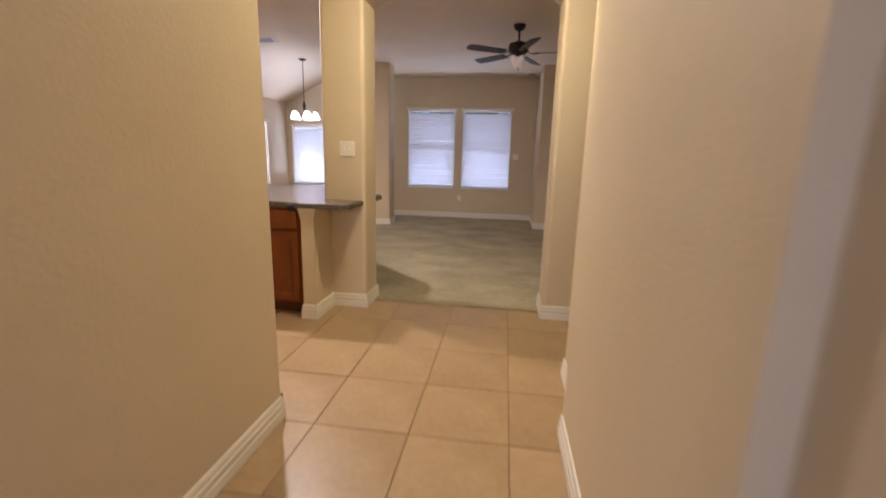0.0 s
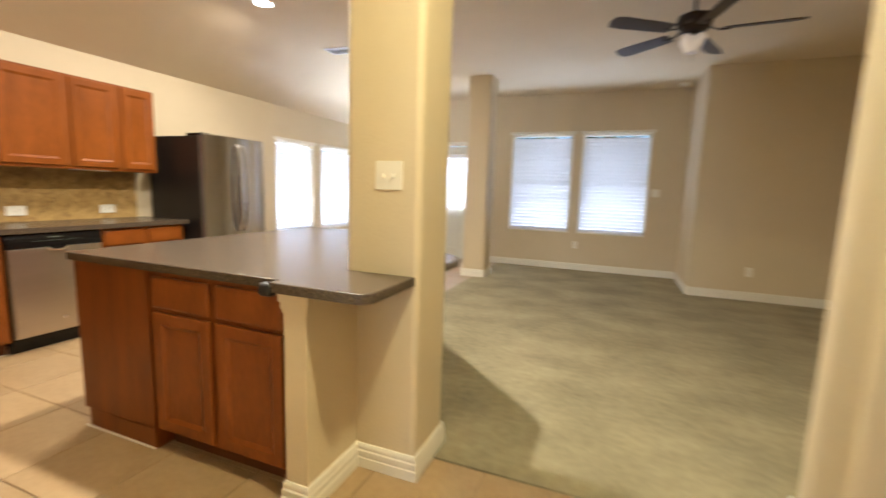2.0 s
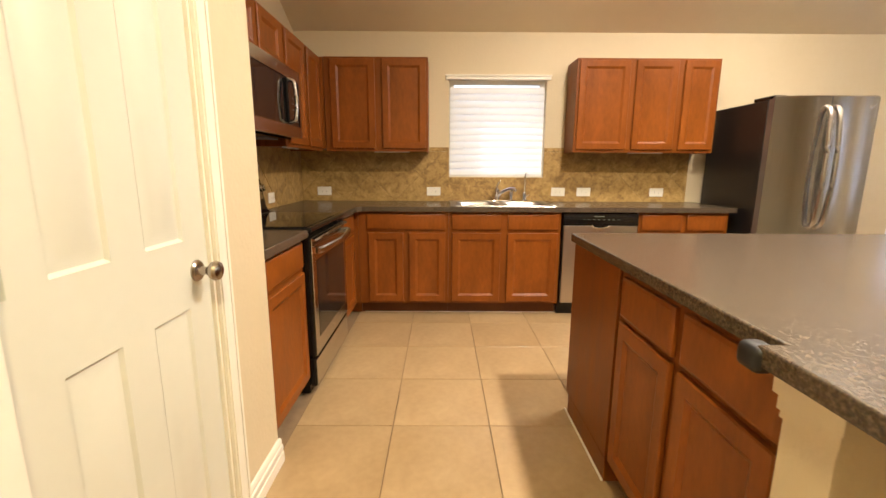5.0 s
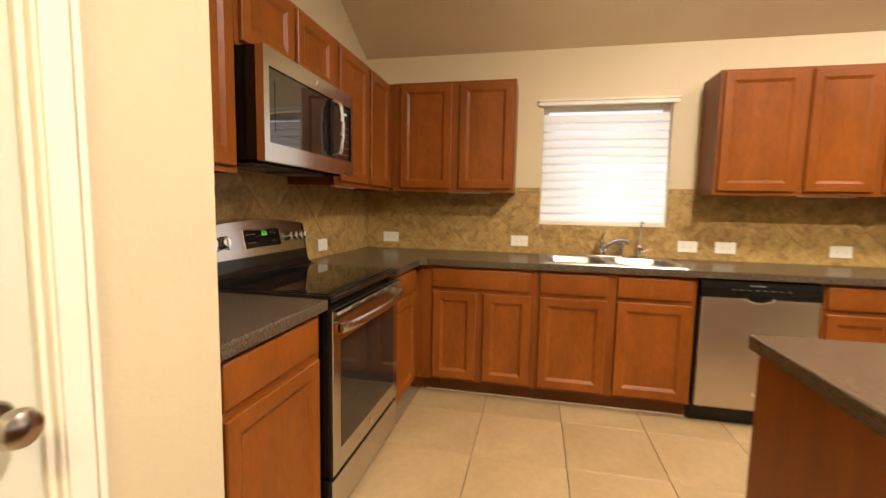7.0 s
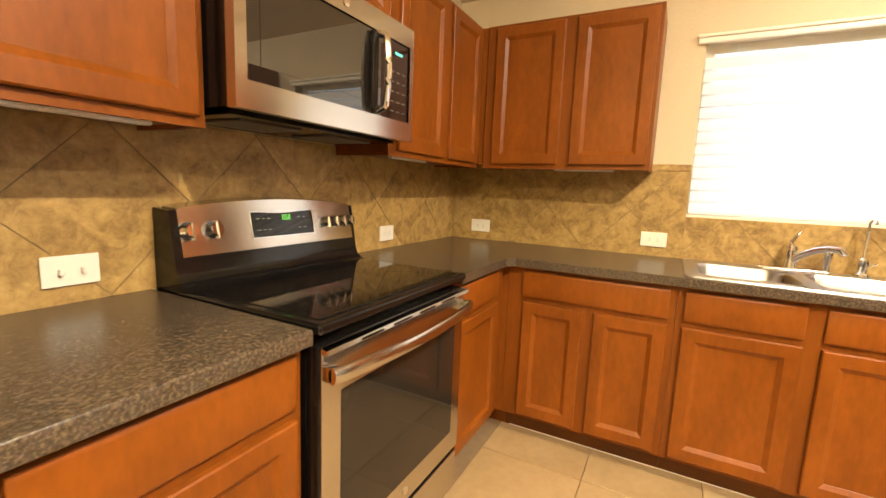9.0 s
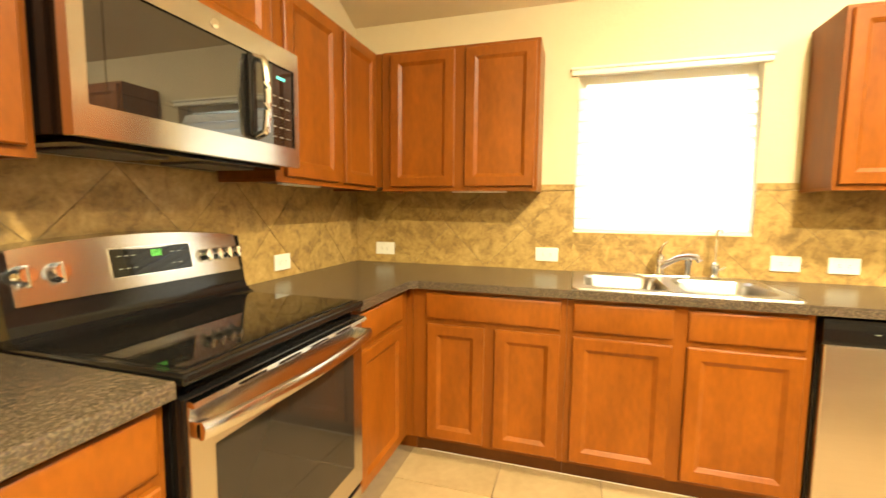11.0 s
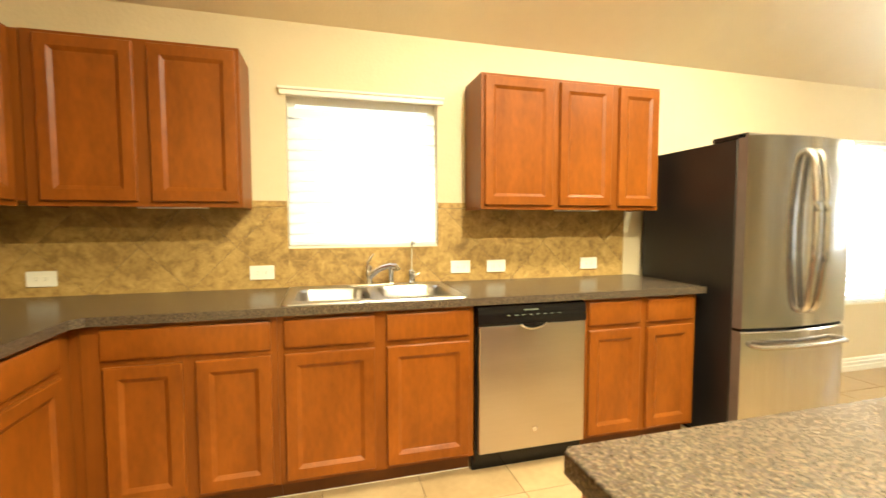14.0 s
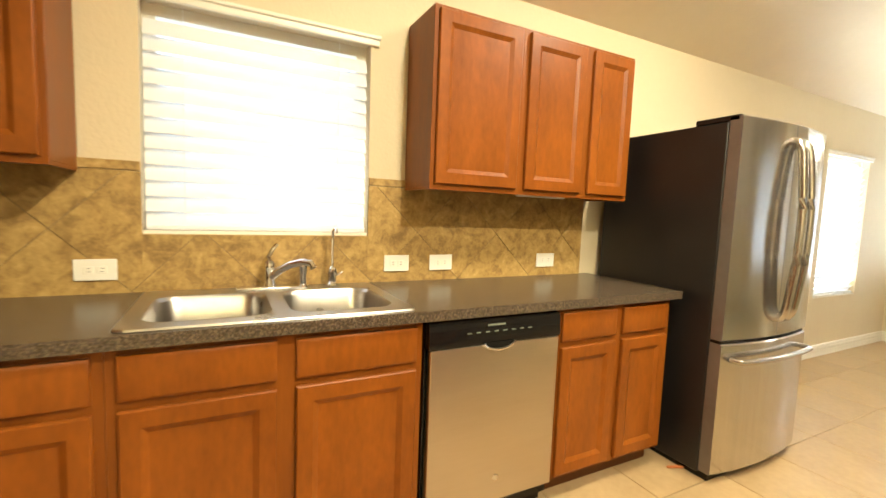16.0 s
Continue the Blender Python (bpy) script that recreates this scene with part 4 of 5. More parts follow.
def microwave():
    m = thing("microwave", pose(-2.9075, 1.867, 0, 0, 0, 180), "stainless over-the-range microwave with a dark glass door", "microwave")
    w, z0, z1 = 0.757, 1.400, 1.808
    bm = B()
    box(bm, 0.002, w - 0.002, 0.03, 0.385, z0 + 0.008, z1)
    part("body", bm, BLACK, m, "black steel casing")
    bm = B()
    door_slab(bm, w, z1 - z0 - 0.004, 0.032, [(0.032, w - 0.024, 0.068, 0.338)], -0.002)
    bm.transform(pose(0, 0, z0 + 0.004))
    part("front_frame", bm, STEELH, m, "brushed stainless front frame")
    bm = B()
    box(bm, 0.032, w - 0.024, 0.004, 0.026, z0 + 0.072, z0 + 0.342)
    part("door_glass", bm, MIRRORGLASS, m, "mirror-dark door glass")
    bm = B()
    prism(bm, [(0.075, z0 + 0.112), (0.47, z0 + 0.112), (0.47, z0 + 0.30), (0.075, z0 + 0.30)], 0.0026, 0.0036, "y")
    part("window_mesh", bm, MIRRORGLASS, m, "dark perforated window")
    bm = B()
    pts = [(0.535, 0.0, z0 + 0.085), (0.535, -0.032, z0 + 0.095)] + [(0.535, -0.038 - 0.010 * math.sin(math.pi * i / 10), z0 + 0.10 + 0.215 * i / 10) for i in range(11)] + [(0.535, -0.032, z0 + 0.322), (0.535, 0.0, z0 + 0.332)]
    tube(bm, pts, 0.012, 12)
    part("handle", bm, CHROME, m, "curved chrome handle")
    bm = B()
    box(bm, 0.498, 0.532, -0.012, 0.003, z0 + 0.085, z0 + 0.335, 0.006, 2)
    part("handle_recess", bm, BLACK, m)
    bm = B()
    box(bm, 0.645, 0.69, 0.0028, 0.0038, z0 + 0.298, z0 + 0.307)
    part("display", bm, CYANGLOW, m, "small cyan clock display")
    for i in range(15):
        bm = B()
        x, z = 0.62 + (i % 3) * 0.036, z0 + 0.10 + (i // 3) * 0.034
        box(bm, x, x + 0.02, 0.0028, 0.0036, z, z + 0.004)
        part("key_marking", bm, SLOT, m)
    bm = B()
    lathe(bm, [(0, 0), (0.014, 0), (0.014, 0.002), (0, 0.003)], pose(w * 0.5, -0.0022, z1 - 0.036, 90), 20)
    part("badge", bm, CHROME, m, "small round badge")
    bm = B()
    box(bm, 0.03, w - 0.03, 0.06, 0.36, z0 - 0.004, z0 + 0.007)
    part("bottom_grille", bm, BLACK, m)
    for i in range(2):
        bm = B()
        box(bm, 0.10 + i * 0.34, 0.32 + i * 0.34, 0.12, 0.30, z0 - 0.009, z0 - 0.0045, 0.001)
        part("grease_filter", bm, SLOT, m)


microwave()


def fridge():
    y0, w = 5.195, 0.765
    f = thing("refrigerator", pose(-4.075, y0, 0, 0, 0, 90), "stainless french-door refrigerator with dark grey sides", "refrigerator")
    bm = B()
    box(bm, 0.0, w, 0.0, 0.70, 0.03, 1.725, 0.004)
    part("body", bm, FRIDGESIDE, f, "dark grey textured cabinet")

    def bow(x):
        return -0.062 - 0.040 * (1 - (2 * x / w - 1) ** 2)

    def bowed(x0, x1, z0, z1):
        bm = B()
        n = 12
        rows = []
        for i in range(n + 1):
            x = x0 + (x1 - x0) * i / n
            rows.append([bm.verts.new(v) for v in ((x, -0.006, z0), (x, bow(x) + 0.006, z0), (x, bow(x), z0 + 0.006), (x, bow(x), z1 - 0.006), (x, bow(x) + 0.006, z1), (x, -0.006, z1))])
        for a, b in zip(rows, rows[1:]):
            for k in range(6):
                bm.faces.new((a[k], a[(k + 1) % 6], b[(k + 1) % 6], b[k]))
        bm.faces.new(rows[0])
        bm.faces.new(rows[-1][::-1])
        return bm

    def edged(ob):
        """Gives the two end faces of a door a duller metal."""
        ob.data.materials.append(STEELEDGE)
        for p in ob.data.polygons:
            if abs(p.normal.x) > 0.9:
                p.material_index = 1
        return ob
    mid = w / 2
    for a, b, sx in ((0.0, mid - 0.003, -1), (mid + 0.003, w, 1)):
        d = edged(part("door", bowed(a, b, 0.705, 1.745), STEEL, f, "bowed stainless upper door"))
        x = mid + sx * 0.032
        y = bow(x)
        pts = [(x, y + 0.004, 1.662), (x, y - 0.020, 1.655), (x, y - 0.038, 1.632)] + [(x + sx * 0.006 * math.sin(math.pi * i / 14), y - 0.046 - 0.026 * math.sin(math.pi * i / 14), 1.60 - 0.74 * i / 14) for i in range(15)] + [(x, y - 0.038, 0.828), (x, y - 0.020, 0.805), (x, y + 0.004, 0.798)]
        part("handle", tube(B(), pts, 0.019, 14), STEEL, d, "long curved stainless handle")
    d = edged(part("freezer_drawer", bowed(0.0, w, 0.045, 0.690), STEEL, f, "bowed stainless freezer drawer"))
    pts = [(0.06, bow(0.06), 0.615), (0.065, bow(0.06) - 0.04, 0.615)] + [(0.08 + (w - 0.16) * i / 12, bow(0.08 + (w - 0.16) * i / 12) - 0.048, 0.615) for i in range(13)] + [(w - 0.065, bow(w - 0.06) - 0.04, 0.615), (w - 0.06, bow(w - 0.06), 0.615)]
    part("handle", tube(B(), pts, 0.0135, 12), STEEL, d, "curved stainless bar handle")
    bm = B()
    box(bm, 0.01, w - 0.01, -0.055, -0.002, 0.690, 0.705)
    part("gasket", bm, BLACK, f)
    bm = B()
    box(bm, 0.02, w - 0.02, -0.04, 0.65, 0.0, 0.045)
    part("base_grille", bm, BLACK, f)
    for x in (0.0, w - 0.09):
        bm = B()
        box(bm, x, x + 0.09, -0.05, 0.16, 1.725, 1.752, 0.004)
        part("hinge_cover", bm, BLACK, f, "black hinge cover")
    bm = B()
    lathe(bm, [(0, 0), (0.014, 0), (0.014, 0.002), (0, 0.003)], pose(w - 0.07, bow(w - 0.07) - 0.0005, 1.67, 90), 20)
    part("badge", bm, CHROME, f, "small round badge")


fridge()


# ---- sink and taps ----
def sink():
    s = thing("kitchen_sink", pose(-4.505, 3.29, TOP, 0, 0, 90), "double-bowl stainless sink set into the worktop", "sink")
    hw, hd = 0.435, 0.285
    bm = B()

    def ring(cx, cy, a, b, z, r, n=6):
        out = []
        for qx, qy, s0 in ((1, 1, 0), (-1, 1, 1), (-1, -1, 2), (1, -1, 3)):
            for k in range(n):
                t = (s0 + k / (n - 1)) * math.pi / 2
                out.append(bm.verts.new((cx + qx * (a - r) + r * math.cos(t), cy + qy * (b - r) + r * math.sin(t), z)))
        return out

    def skin(a, b):
        for i in range(len(a)):
            bm.faces.new((a[i], a[(i + 1) % len(a)], b[(i + 1) % len(b)], b[i]))
    o0, o1, o2 = ring(0, 0, hw, hd, 0.001, 0.03), ring(0, 0, hw - 0.003, hd - 0.003, 0.007, 0.03), ring(0, 0, hw - 0.02, hd - 0.02, 0.008, 0.02)
    skin(o0, o1)
    skin(o1, o2)
    bowls = []
    for cx in (-0.205, 0.205):
        cy, a, b = -0.035, 0.178, 0.19
        r0, r1, r2, r3 = ring(cx, cy, a, b, 0.008, 0.07), ring(cx, cy, a - 0.008, b - 0.008, -0.004, 0.07), ring(cx, cy, a - 0.02, b - 0.02, -0.15, 0.07), ring(cx, cy, a - 0.06, b - 0.06, -0.175, 0.06)
        skin(r0, r1)
        skin(r1, r2)
        skin(r2, r3)
        bm.faces.new(r3)
        bowls.append(r0)
    edges = []
    for loop in (o2, *bowls):
        for i in range(len(loop)):
            e = bm.edges.get((loop[i], loop[(i + 1) % len(loop)]))
            edges.append(e)
    bmesh.ops.triangle_fill(bm, edges=edges, use_beauty=True)
    part("basin", bm, SINKSTEEL, s)
    for cx in (-0.205, 0.205):
        bm = B()
        lathe(bm, [(0, 0), (0.042, 0), (0.042, 0.003), (0.03, 0.004), (0.028, 0.001), (0, 0.001)], pose(cx, -0.035, -0.1745), 20)
        part("drain", bm, CHROME, s)
    t = thing("kitchen_tap", pose(-4.735, 3.29, TOP + 0.008, 0, 0, 90), "chrome single-lever kitchen tap with a curved spout", "tap")
    bm = B()
    box(bm, -0.125, 0.125, -0.028, 0.028, 0, 0.010, 0.004, 2)
    part("base_plate", bm, CHROME, t)
    bm = B()
    lathe(bm, [(0, 0.01), (0.026, 0.01), (0.023, 0.03), (0.020, 0.085), (0.022, 0.10), (0.016, 0.115), (0, 0.118)], Matrix(), 20)
    part("body", bm, CHROME, t)
    bm = B()
    tube(bm, [(0.0, 0, 0.105), (-0.004, 0.006, 0.13), (0.012, 0.010, 0.16), (0.030, 0.012, 0.182)], [0.012, 0.010, 0.008, 0.007], 10)
    part("lever", bm, CHROME, t)
    bm = B()
    tube(bm, [(0.005, -0.005, 0.045), (0.03, -0.03, 0.075), (0.07, -0.07, 0.105), (0.11, -0.10, 0.118), (0.14, -0.125, 0.116), (0.15, -0.135, 0.098)], [0.018, 0.017, 0.015, 0.014, 0.014, 0.015], 12)
    part("spout", bm, CHROME, t)
    sp = thing("side_sprayer", pose(-4.735, 3.42, TOP + 0.008, 0, 0, 90), "chrome side sprayer standing on the sink rim", "tap")
    bm = B()
    lathe(bm, [(0, 0), (0.022, 0), (0.020, 0.008), (0.015, 0.014), (0.015, 0.05), (0.020, 0.08), (0.022, 0.110), (0.016, 0.124), (0, 0.126)], Matrix(), 18)
    part("spray_head", bm, CHROME, sp)
    ft = thing("filter_tap", pose(-4.745, 3.545, TOP + 0.008, 0, 0, 90), "slim gooseneck drinking-water tap", "tap")
    bm = B()
    lathe(bm, [(0, 0), (0.030, 0), (0.029, 0.010), (0.019, 0.018), (0.018, 0.045), (0.022, 0.055), (0.020, 0.075), (0.009, 0.084), (0, 0.085)], Matrix(), 18)
    part("body", bm, CHROME, ft)
    bm = B()
    pts = [(0, 0, 0.06), (0, 0, 0.20)] + [(0.0, -0.04 + 0.04 * math.cos(a), 0.215 + 0.04 * math.sin(a)) for a in (0.0, 0.5, 1.0, 1.57, 2.1, 2.6)]
    tube(bm, pts, 0.0055, 10)
    part("gooseneck", bm, CHROME, ft)
    bm = B()
    tube(bm, [(0.008, 0, 0.04), (0.03, 0.0, 0.05), (0.045, -0.004, 0.062)], [0.006, 0.005, 0.006], 8)
    part("lever", bm, CHROME, ft)


sink()


# ---- switches, sockets, small fixtures ----
def plate(m, w, h, label, sockets=0, toggles=0, category="socket", name="wall_socket"):
    """A cover plate; local x along the wall, y out of it."""
    p = thing(name, m, label, category, "wall plates")
    bm = B()
    box(bm, -w / 2, w / 2, 0.0005, 0.0065, -h / 2, h / 2, 0.0025, 2)
    part("cover", bm, PLATE, p)
    for i in range(sockets):
        bm = B()
        c = (i - (sockets - 1) / 2) * 0.040 if w > h else 0
        cz = 0 if w > h else (i - (sockets - 1) / 2) * 0.04
        box(bm, c - 0.015, c + 0.015, 0.0066, 0.0085, cz - 0.014, cz + 0.014, 0.001)
        s = part("outlet_face", bm, PLATE, p)
        for d in (-0.006, 0.006):
            bm = B()
            if w > h:
                box(bm, c - 0.005, c + 0.004, 0.0086, 0.0089, cz + d - 0.001, cz + d + 0.001)
            else:
                box(bm, c + d - 0.001, c + d + 0.001, 0.0086, 0.0089, cz - 0.004, cz + 0.005)
            part("slot", bm, SLOT, s)
    for i in range(toggles):
        bm = B()
        c = (i - (toggles - 1) / 2) * 0.046
        box(bm, c - 0.005, c + 0.005, 0.006, 0.020, -0.010, 0.006, 0.002)
        part("toggle", bm, PLATE, p)
    return p


def on_west(y, z):
    return pose(W + 0.0145, y, z, 0, 0, -90)


def on_south(x, z):
    return pose(x, S + 0.0145, z)


for y in (1.689, 2.708, 3.87, 4.11, 4.792):
    plate(on_west(y, 1.004), 0.128, 0.078, "white horizontal double socket on the stone backsplash", 2)
plate(on_south(-4.044, 0.992), 0.118, 0.078, "white horizontal double socket on the stone backsplash", 2)
plate(on_south(-2.715, 0.998), 0.12, 0.076, "white horizontal double switch on the stone backsplash", 0, 2)
plate(pose(-1.19, CL[2] - 0.0005, 1.327, 0, 0, 180), 0.125, 0.117, "white double toggle light switch on the column", 0, 2, "switch", "light_switch")
plate(pose(-0.89, N - 0.0005, 0.43, 0, 0, 180), 0.075, 0.118, "white wall socket under the living room windows", 2)
plate(pose(0.27, N - 0.0005, 1.335, 0, 0, 180), 0.118, 0.118, "white double light switch beside the living room window", 0, 2, "switch", "light_switch")
plate(pose(1.33, 8.55 - 0.0005, 0.37, 0, 0, 180), 0.075, 0.118, "white wall socket above the baseboard", 2)
plate(pose(E - 0.0005, 6.5, 1.53, 0, 0, 90), 0.075, 0.118, "white light switch on the living room wall", 0, 1, "switch", "light_switch")
plate(pose(E - 0.0005, 6.28, 1.54, 0, 0, 90), 0.075, 0.118, "white blank cable plate on the living room wall", 0, 0, "plate", "cable_plate")
plate(pose(E - 0.0005, 6.47, 0.40, 0, 0, 90), 0.075, 0.118, "white wall socket low on the living room wall", 2)

th = thing("thermostat", pose(0.4895, 2.44, 1.545, 0, 0, 90), "white rectangular thermostat on the hall wall", "thermostat")
bm = B()
box(bm, -0.075, 0.075, 0.0, 0.030, -0.045, 0.045, 0.008, 3)
part("case", bm, PLATE, th)
bm = B()
box(bm, 0.0, 0.055, 0.0302, 0.031, -0.012, 0.028)
part("display", bm, LCD, th, "grey liquid crystal display")
for i in range(4):
    bm = B()
    x, z = -0.028 - (i % 2) * 0.022, 0.016 - (i // 2) * 0.02
    box(bm, x - 0.007, x + 0.007, 0.030, 0.0325, z - 0.005, z + 0.005, 0.001)
    part("button", bm, PLATE, th)

ds = thing("door_stop", pose(-1.0, PANTRY_Y + 0.012, 0.055), "dark spring door stop on the hall baseboard", "door stop")
bm = B()
tube(bm, [(0, 0.0, 0), (0.0, 0.03, 0.003), (0, 0.07, 0.006)], 0.006, 8)
cyl(bm, (0, 0.07, 0.006), (0, 0.082, 0.007), 0.009, seg=10)
part("spring", bm, BRONZE, ds)

oc = tagged(new("wood_offcut"), "small orange wood scrap on the floor beside the fridge", "scrap")
oc.matrix_world = pose(-4.17, 5.175, 0.003, 0, 0, 70)
bm = B()
box(bm, -0.045, 0.045, -0.008, 0.008, 0, 0.008, 0.002)
part("piece", bm, WOODTRACE, oc)


# ---- ceiling fixtures ----
def can_light(x, y, power, color=WARM):
    t = thing("recessed_light", pose(x, y, CEIL), "lit white recessed ceiling light", "ceiling light", "recessed lights")
    bm = B()
    lathe(bm, [(0.070, -0.001), (0.098, -0.001), (0.098, -0.006), (0.086, -0.010), (0.070, -0.006)], Matrix(), 32)
    part("trim_ring", bm, PLATE, t)
    bm = B()
    lathe(bm, [(0.0, -0.0065), (0.076, -0.0065), (0.070, -0.009), (0.0, -0.0105)], Matrix(), 32)
    part("lens", bm, CANGLOW, t, "glowing lens")
    lamp("recessed_lamp", "AREA", look((x, y, CEIL - 0.014), (x, y, 0)), power, color, 0.13)


can_light(-3.44, 5.41, DINER_POWER)
can_light(-2.12, 4.07, ISLAND_POWER)
can_light(-3.30, 4.07, SINK_POWER)
can_light(-0.25, 2.98, HALL_POWER, HALL_WARM)
lamp("entry_daylight", "AREA", look((-0.45, -2.35, 1.25), (0.25, 0.2, 1.25)), ENTRY_POWER, DAY, 0.8, 2.0)

v = thing("ceiling_vent", pose(-3.55, 6.76, CEIL - 0.001), "white louvred ceiling air vent", "vent")
bm = B()
for a, b, c, d in ((-0.16, 0.16, -0.11, -0.085), (-0.16, 0.16, 0.085, 0.11), (-0.16, -0.135, -0.085, 0.085), (0.135, 0.16, -0.085, 0.085)):
    box(bm, a, b, c, d, -0.012, 0)
part("frame", bm, VENT, v)
bm = B()
box(bm, -0.135, 0.135, -0.085, 0.085, -0.002, 0)
part("backing", bm, LOUVRE, v)
for i in range(8):
    bm = B()
    y = -0.075 + i * 0.0215
    prism(bm, [(y, -0.010), (y + 0.003, -0.010), (y + 0.014, -0.003), (y + 0.011, -0.003)], -0.134, 0.134, "x")
    part("slat", bm, VENT, v)


def fan():
    f = thing("ceiling_fan", pose(0.157, 6.2, CEIL), "dark bronze five-blade ceiling fan with glass light shades", "ceiling fan")
    bm = B()
    lathe(bm, [(0, -0.001), (0.075, -0.001), (0.075, -0.02), (0.06, -0.05), (0.03, -0.075), (0.0, -0.078)], Matrix(), 28)
    part("canopy", bm, BRONZE, f)
    part("downrod", cyl(B(), (0, 0, -0.07), (0, 0, -0.20), 0.013, seg=14), BRONZE, f)
    bm = B()
    lathe(bm, [(0, -0.185), (0.035, -0.19), (0.055, -0.205), (0.115, -0.225), (0.128, -0.26), (0.122, -0.305), (0.095, -0.335), (0.06, -0.35), (0, -0.352)], Matrix(), 32)
    part("motor_housing", bm, BRONZE, f)
    for k in range(5):
        a = radians(-4 + 72 * k)
        m = pose(0, 0, -0.335, 0, 0, math.degrees(a))
        bm = B()
        outline = [(0.20, -0.055), (0.30, -0.062), (0.62, -0.072), (0.70, -0.060), (0.72, 0.0), (0.70, 0.060), (0.62, 0.072), (0.30, 0.062), (0.20, 0.055)]
        prism(bm, outline, -0.004, 0.004)
        bm.transform(m @ pose(0, 0, 0, 12))
        b = part("blade", bm, BLADE, f, "dark wooden fan blade")
        bm = B()
        tube(bm, [(0.09, 0, 0.03), (0.14, 0, 0.004), (0.19, 0, -0.012), (0.25, 0, -0.008)], [0.014, 0.012, 0.014, 0.02], 8, 0.4)
        bm.transform(m)
        part("blade_iron", bm, BRONZE, b)
    bm = B()
    lathe(bm, [(0, -0.35), (0.045, -0.352), (0.06, -0.375), (0.05, -0.41), (0.02, -0.43), (0, -0.432)], Matrix(), 24)
    part("light_kit", bm, BRONZE, f)
    for k in range(4):
        a = 45 + 90 * k
        m = pose(0, 0, -0.395, 0, 0, a) @ pose(0.095, 0, 0.012, 0, 54)
        bm = B()
        lathe(bm, [(0.022, 0.0), (0.030, -0.01), (0.048, -0.05), (0.060, -0.095), (0.066, -0.115), (0.060, -0.113), (0.040, -0.05), (0.018, -0.008)], m, 22)
        part("shade", bm, SHADEDIM, f, "white frosted glass shade with a faint added glow")
    part("pull_chain", cyl(B(), (0.01, 0.02, -0.43), (0.01, 0.02, -0.56), 0.0025, seg=6), BRONZE, f)


fan()


def chandelier():
    c = thing("chandelier", pose(-3.57, 8.0, CEIL), "bronze five-arm chandelier with lit white glass shades", "chandelier")
    bm = B()
    lathe(bm, [(0, -0.001), (0.065, -0.001), (0.062, -0.015), (0.03, -0.03), (0, -0.032)], Matrix(), 24)
    part("canopy", bm, BRONZE, c)
    part("stem", cyl(B(), (0, 0, -0.03), (0, 0, -0.72), 0.007, seg=10), BRONZE, c)
    bm = B()
    lathe(bm, [(0, -0.70), (0.016, -0.71), (0.022, -0.76), (0.034, -0.80), (0.020, -0.84), (0.014, -0.90), (0.03, -0.94), (0.018, -0.99), (0, -1.01)], Matrix(), 20)
    part("body", bm, BRONZE, c)
    for k in range(5):
        a = 20 + 72 * k
        m = pose(0, 0, 0, 0, 0, a)
        bm = B()
        tube(bm, [(0.015, 0, -0.93), (0.07, 0, -0.97), (0.14, 0, -0.95), (0.19, 0, -0.90)], 0.007, 8)
        bm.transform(m)
        arm = part("arm", bm, BRONZE, c)
        bm = B()
        lathe(bm, [(0.024, -0.895), (0.034, -0.91), (0.055, -0.95), (0.066, -0.99), (0.074, -1.02), (0.068, -1.018), (0.045, -0.95), (0.02, -0.90)], m @ pose(0.19, 0, 0), 22)
        part("shade", bm, SHADEON, arm, "glowing white glass bell shade")


chandelier()

sd = thing("smoke_detector", pose(0.50, 9.42, CEIL), "round white smoke detector on the ceiling", "smoke detector")
bm = B()
lathe(bm, [(0, -0.001), (0.065, -0.001), (0.065, -0.022), (0.05, -0.034), (0, -0.036)], Matrix(), 24)
part("case", bm, PLATE, sd)


# ---- stone backsplash: diagonal tiles with a straight capping row ----
def clip(poly, x0, x1, y0, y1):
    for axis, bound, sign in ((0, x0, 1), (0, x1, -1), (1, y0, 1), (1, y1, -1)):
        out = []
        for i, p in enumerate(poly):
            q = poly[(i + 1) % len(poly)]
            dp, dq = sign * (p[axis] - bound), sign * (q[axis] - bound)
            if dp >= 0:
                out.append(p)
            if dp * dq < 0:
                t = dp / (dp - dq)
                out.append((p[0] + t * (q[0] - p[0]), p[1] + t * (q[1] - p[1])))
        poly = out
        if len(poly) < 3:
            return []
    return poly


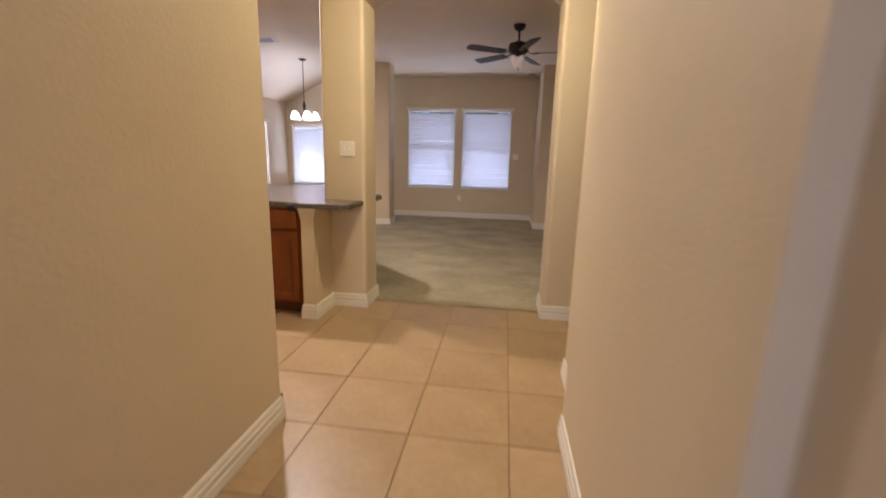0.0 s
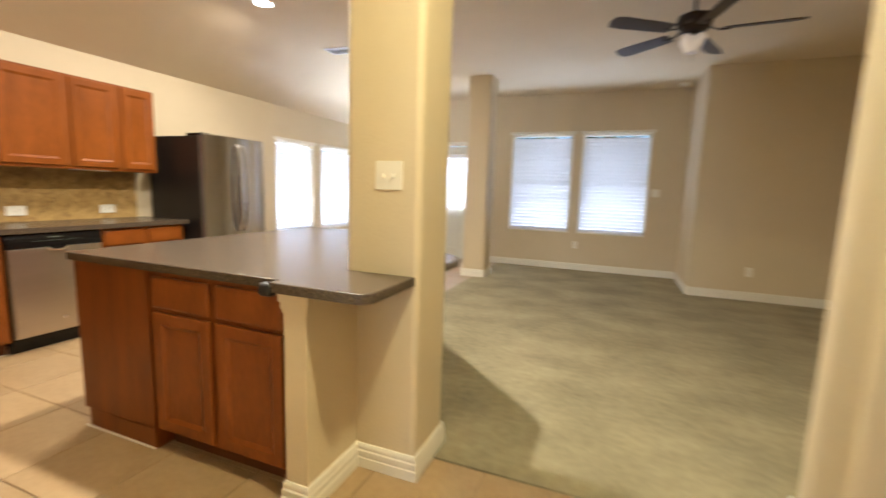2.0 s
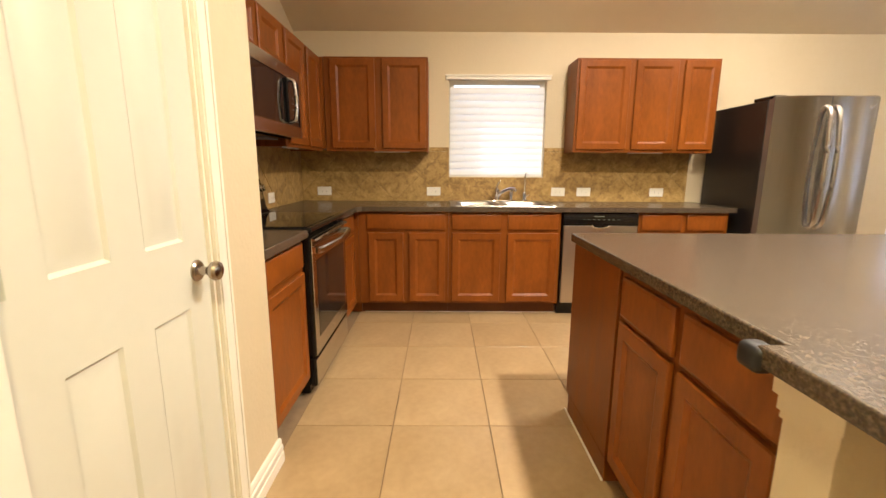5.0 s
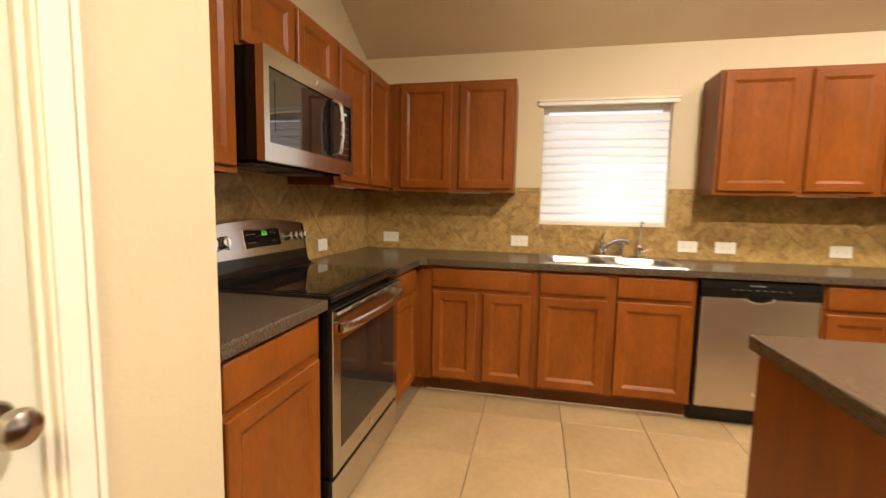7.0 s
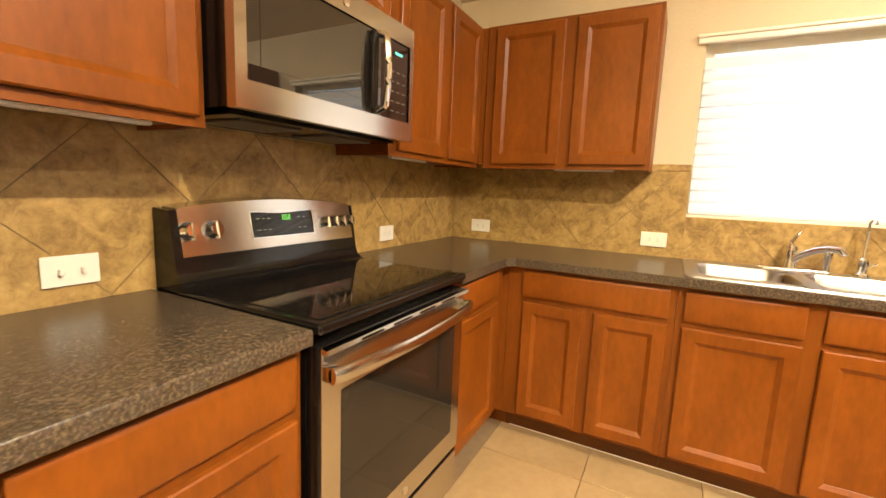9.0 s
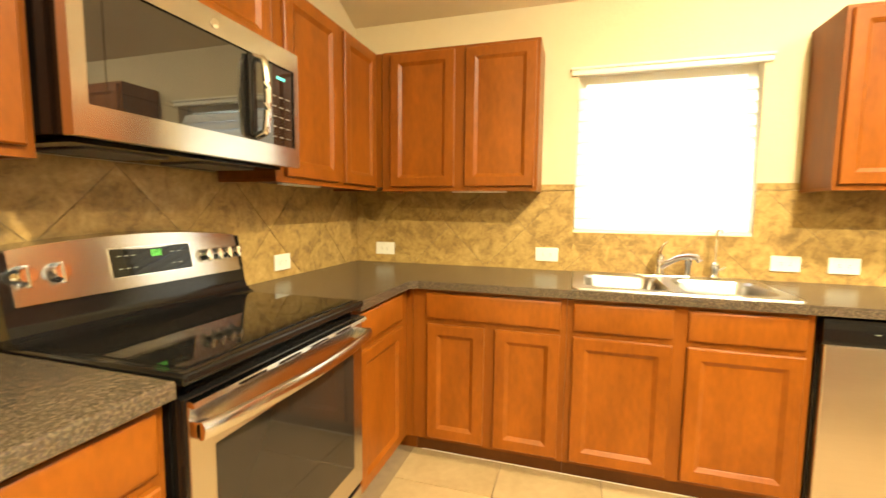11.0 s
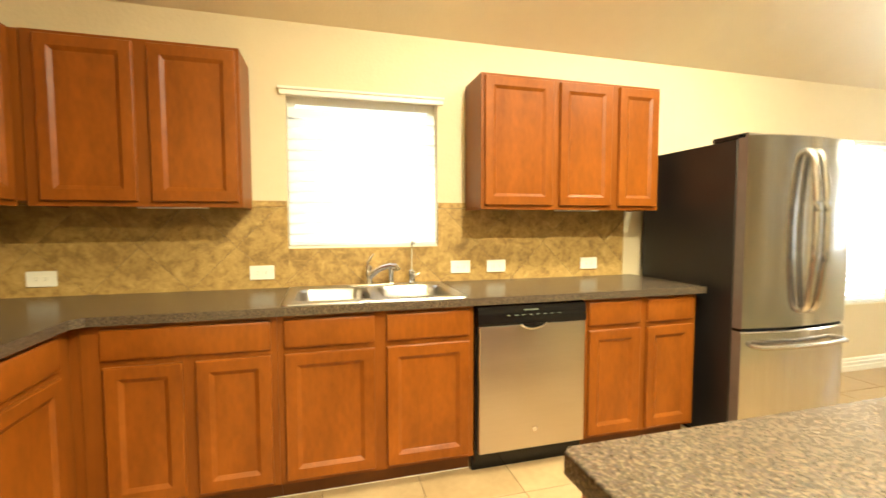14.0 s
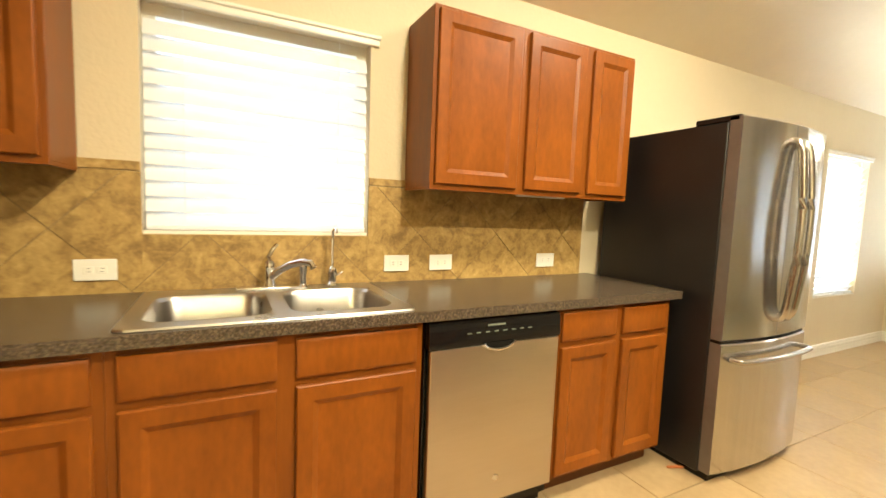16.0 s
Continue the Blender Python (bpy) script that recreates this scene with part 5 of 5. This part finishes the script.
def splash(name, m, rects, u_line, caps, label):
    """Local x along the wall, y out of it. Tiles 0.33 m on the diagonal."""
    root = tagged(new(name), label, "", "", "structure")
    root.matrix_world = m
    side, gap = 0.33, 0.0022
    d = side * math.sqrt(0.5)
    for u0, u1, z0, z1 in rects:
        bm = B()
        box(bm, u0, u1, 0.0006, 0.0085, z0, z1)
        part("grout_bed", bm, SPLASHGROUT, root)
        for i in range(-40, 40):
            for j in range(-4, 8):
                cx, cz = u_line + (i - j) * d, 1.385 - d + (i + j) * d
                if cx < u0 - 0.5 or cx > u1 + 0.5 or cz < z0 - 0.5 or cz > z1 + 0.5:
                    continue
                k = d - gap
                p = clip([(cx - k, cz), (cx, cz - k), (cx + k, cz), (cx, cz + k)], u0, u1, z0, z1)
                if len(p) < 3:
                    continue
                bm = B()
                prism(bm, p, 0.009, 0.0125 + random.uniform(-0.0008, 0.0008), "y")
                part("tile", bm, SLATE, root)
    for u0, u1, z0, z1 in caps:
        n = max(1, round((u1 - u0) / 0.33))
        for i in range(n):
            bm = B()
            a, b = u0 + (u1 - u0) * i / n, u0 + (u1 - u0) * (i + 1) / n
            box(bm, a + 0.0015, b - 0.0015, 0.0006, 0.0135, z0 + 0.002, z1, 0.0015)
            part("cap_tile", bm, SLATE, root)


# west wall: local x runs south, so mirror the lengths
def mirror(a, b):
    return (-b, -a)


zt = 1.368
splash("backsplash_west", pose(W, 0, 0, 0, 0, -90),
       [(*mirror(S + 0.013, KWIN[0]), TOP, zt), (*mirror(KWIN[0], KWIN[1]), TOP, KWIN[2] - 0.003), (*mirror(KWIN[1], 5.07), TOP, zt)], -3.28,
       [(*mirror(S + 0.013, KWIN[0]), zt, 1.405), (*mirror(KWIN[1], 5.07), zt, 1.405)], "brown stone-look tile backsplash laid on the diagonal")
splash("backsplash_south", pose(0, S, 0), [(W + 0.0005, -2.3735, TOP, 1.395)], -3.268, [], "brown stone-look tile backsplash behind the range")

# ---- floor tiles ----
PX, PY, P = -0.31, 2.085, 0.4662
bm = B()
g = 0.0022
box(bm, g, P - g, g, P - g, -0.006, 0.0, 0.0015)
tile_mesh = mesh_of("tile", bm, TILE)
for i in range(-12, 8):
    for j in range(-10, 18):
        x, y = PX + i * P, PY + j * P
        cx, cy = x + P / 2, y + P / 2
        hall = -1.2 < cx < 0.62 and -2.2 < cy < 4.1
        side = 0.62 <= cx < E and 2.6 < cy < 4.1
        cook = W - 0.2 < cx <= -1.2 and 1.9 < cy < 5.0
        dine = W - 0.2 < cx < -2.1 and 5.0 <= cy < N + 0.1
        if not (hall or side or cook or dine):
            continue
        if y + P > 3.905 and x + P > -1.5:
            continue
        ob = new("tile", tile_mesh)
        ob.parent = floor
        ob.location = (x, y, 0)
        ob.rotation_euler = (random.uniform(-0.0008, 0.0008), random.uniform(-0.0008, 0.0008), 0)
# cut tiles along the carpet edge
ycut = PY
while ycut + P < 3.905:
    ycut += P
bm = B()
box(bm, g, P - g, g, 3.908 - ycut, -0.006, 0.0, 0.0015)
cut_mesh = mesh_of("tile", bm, TILE)
for i in range(-3, 6):
    x = PX + i * P
    if x + P > -1.5 and x < E:
        ob = new("tile", cut_mesh)
        ob.parent = floor
        ob.location = (x, ycut, 0)
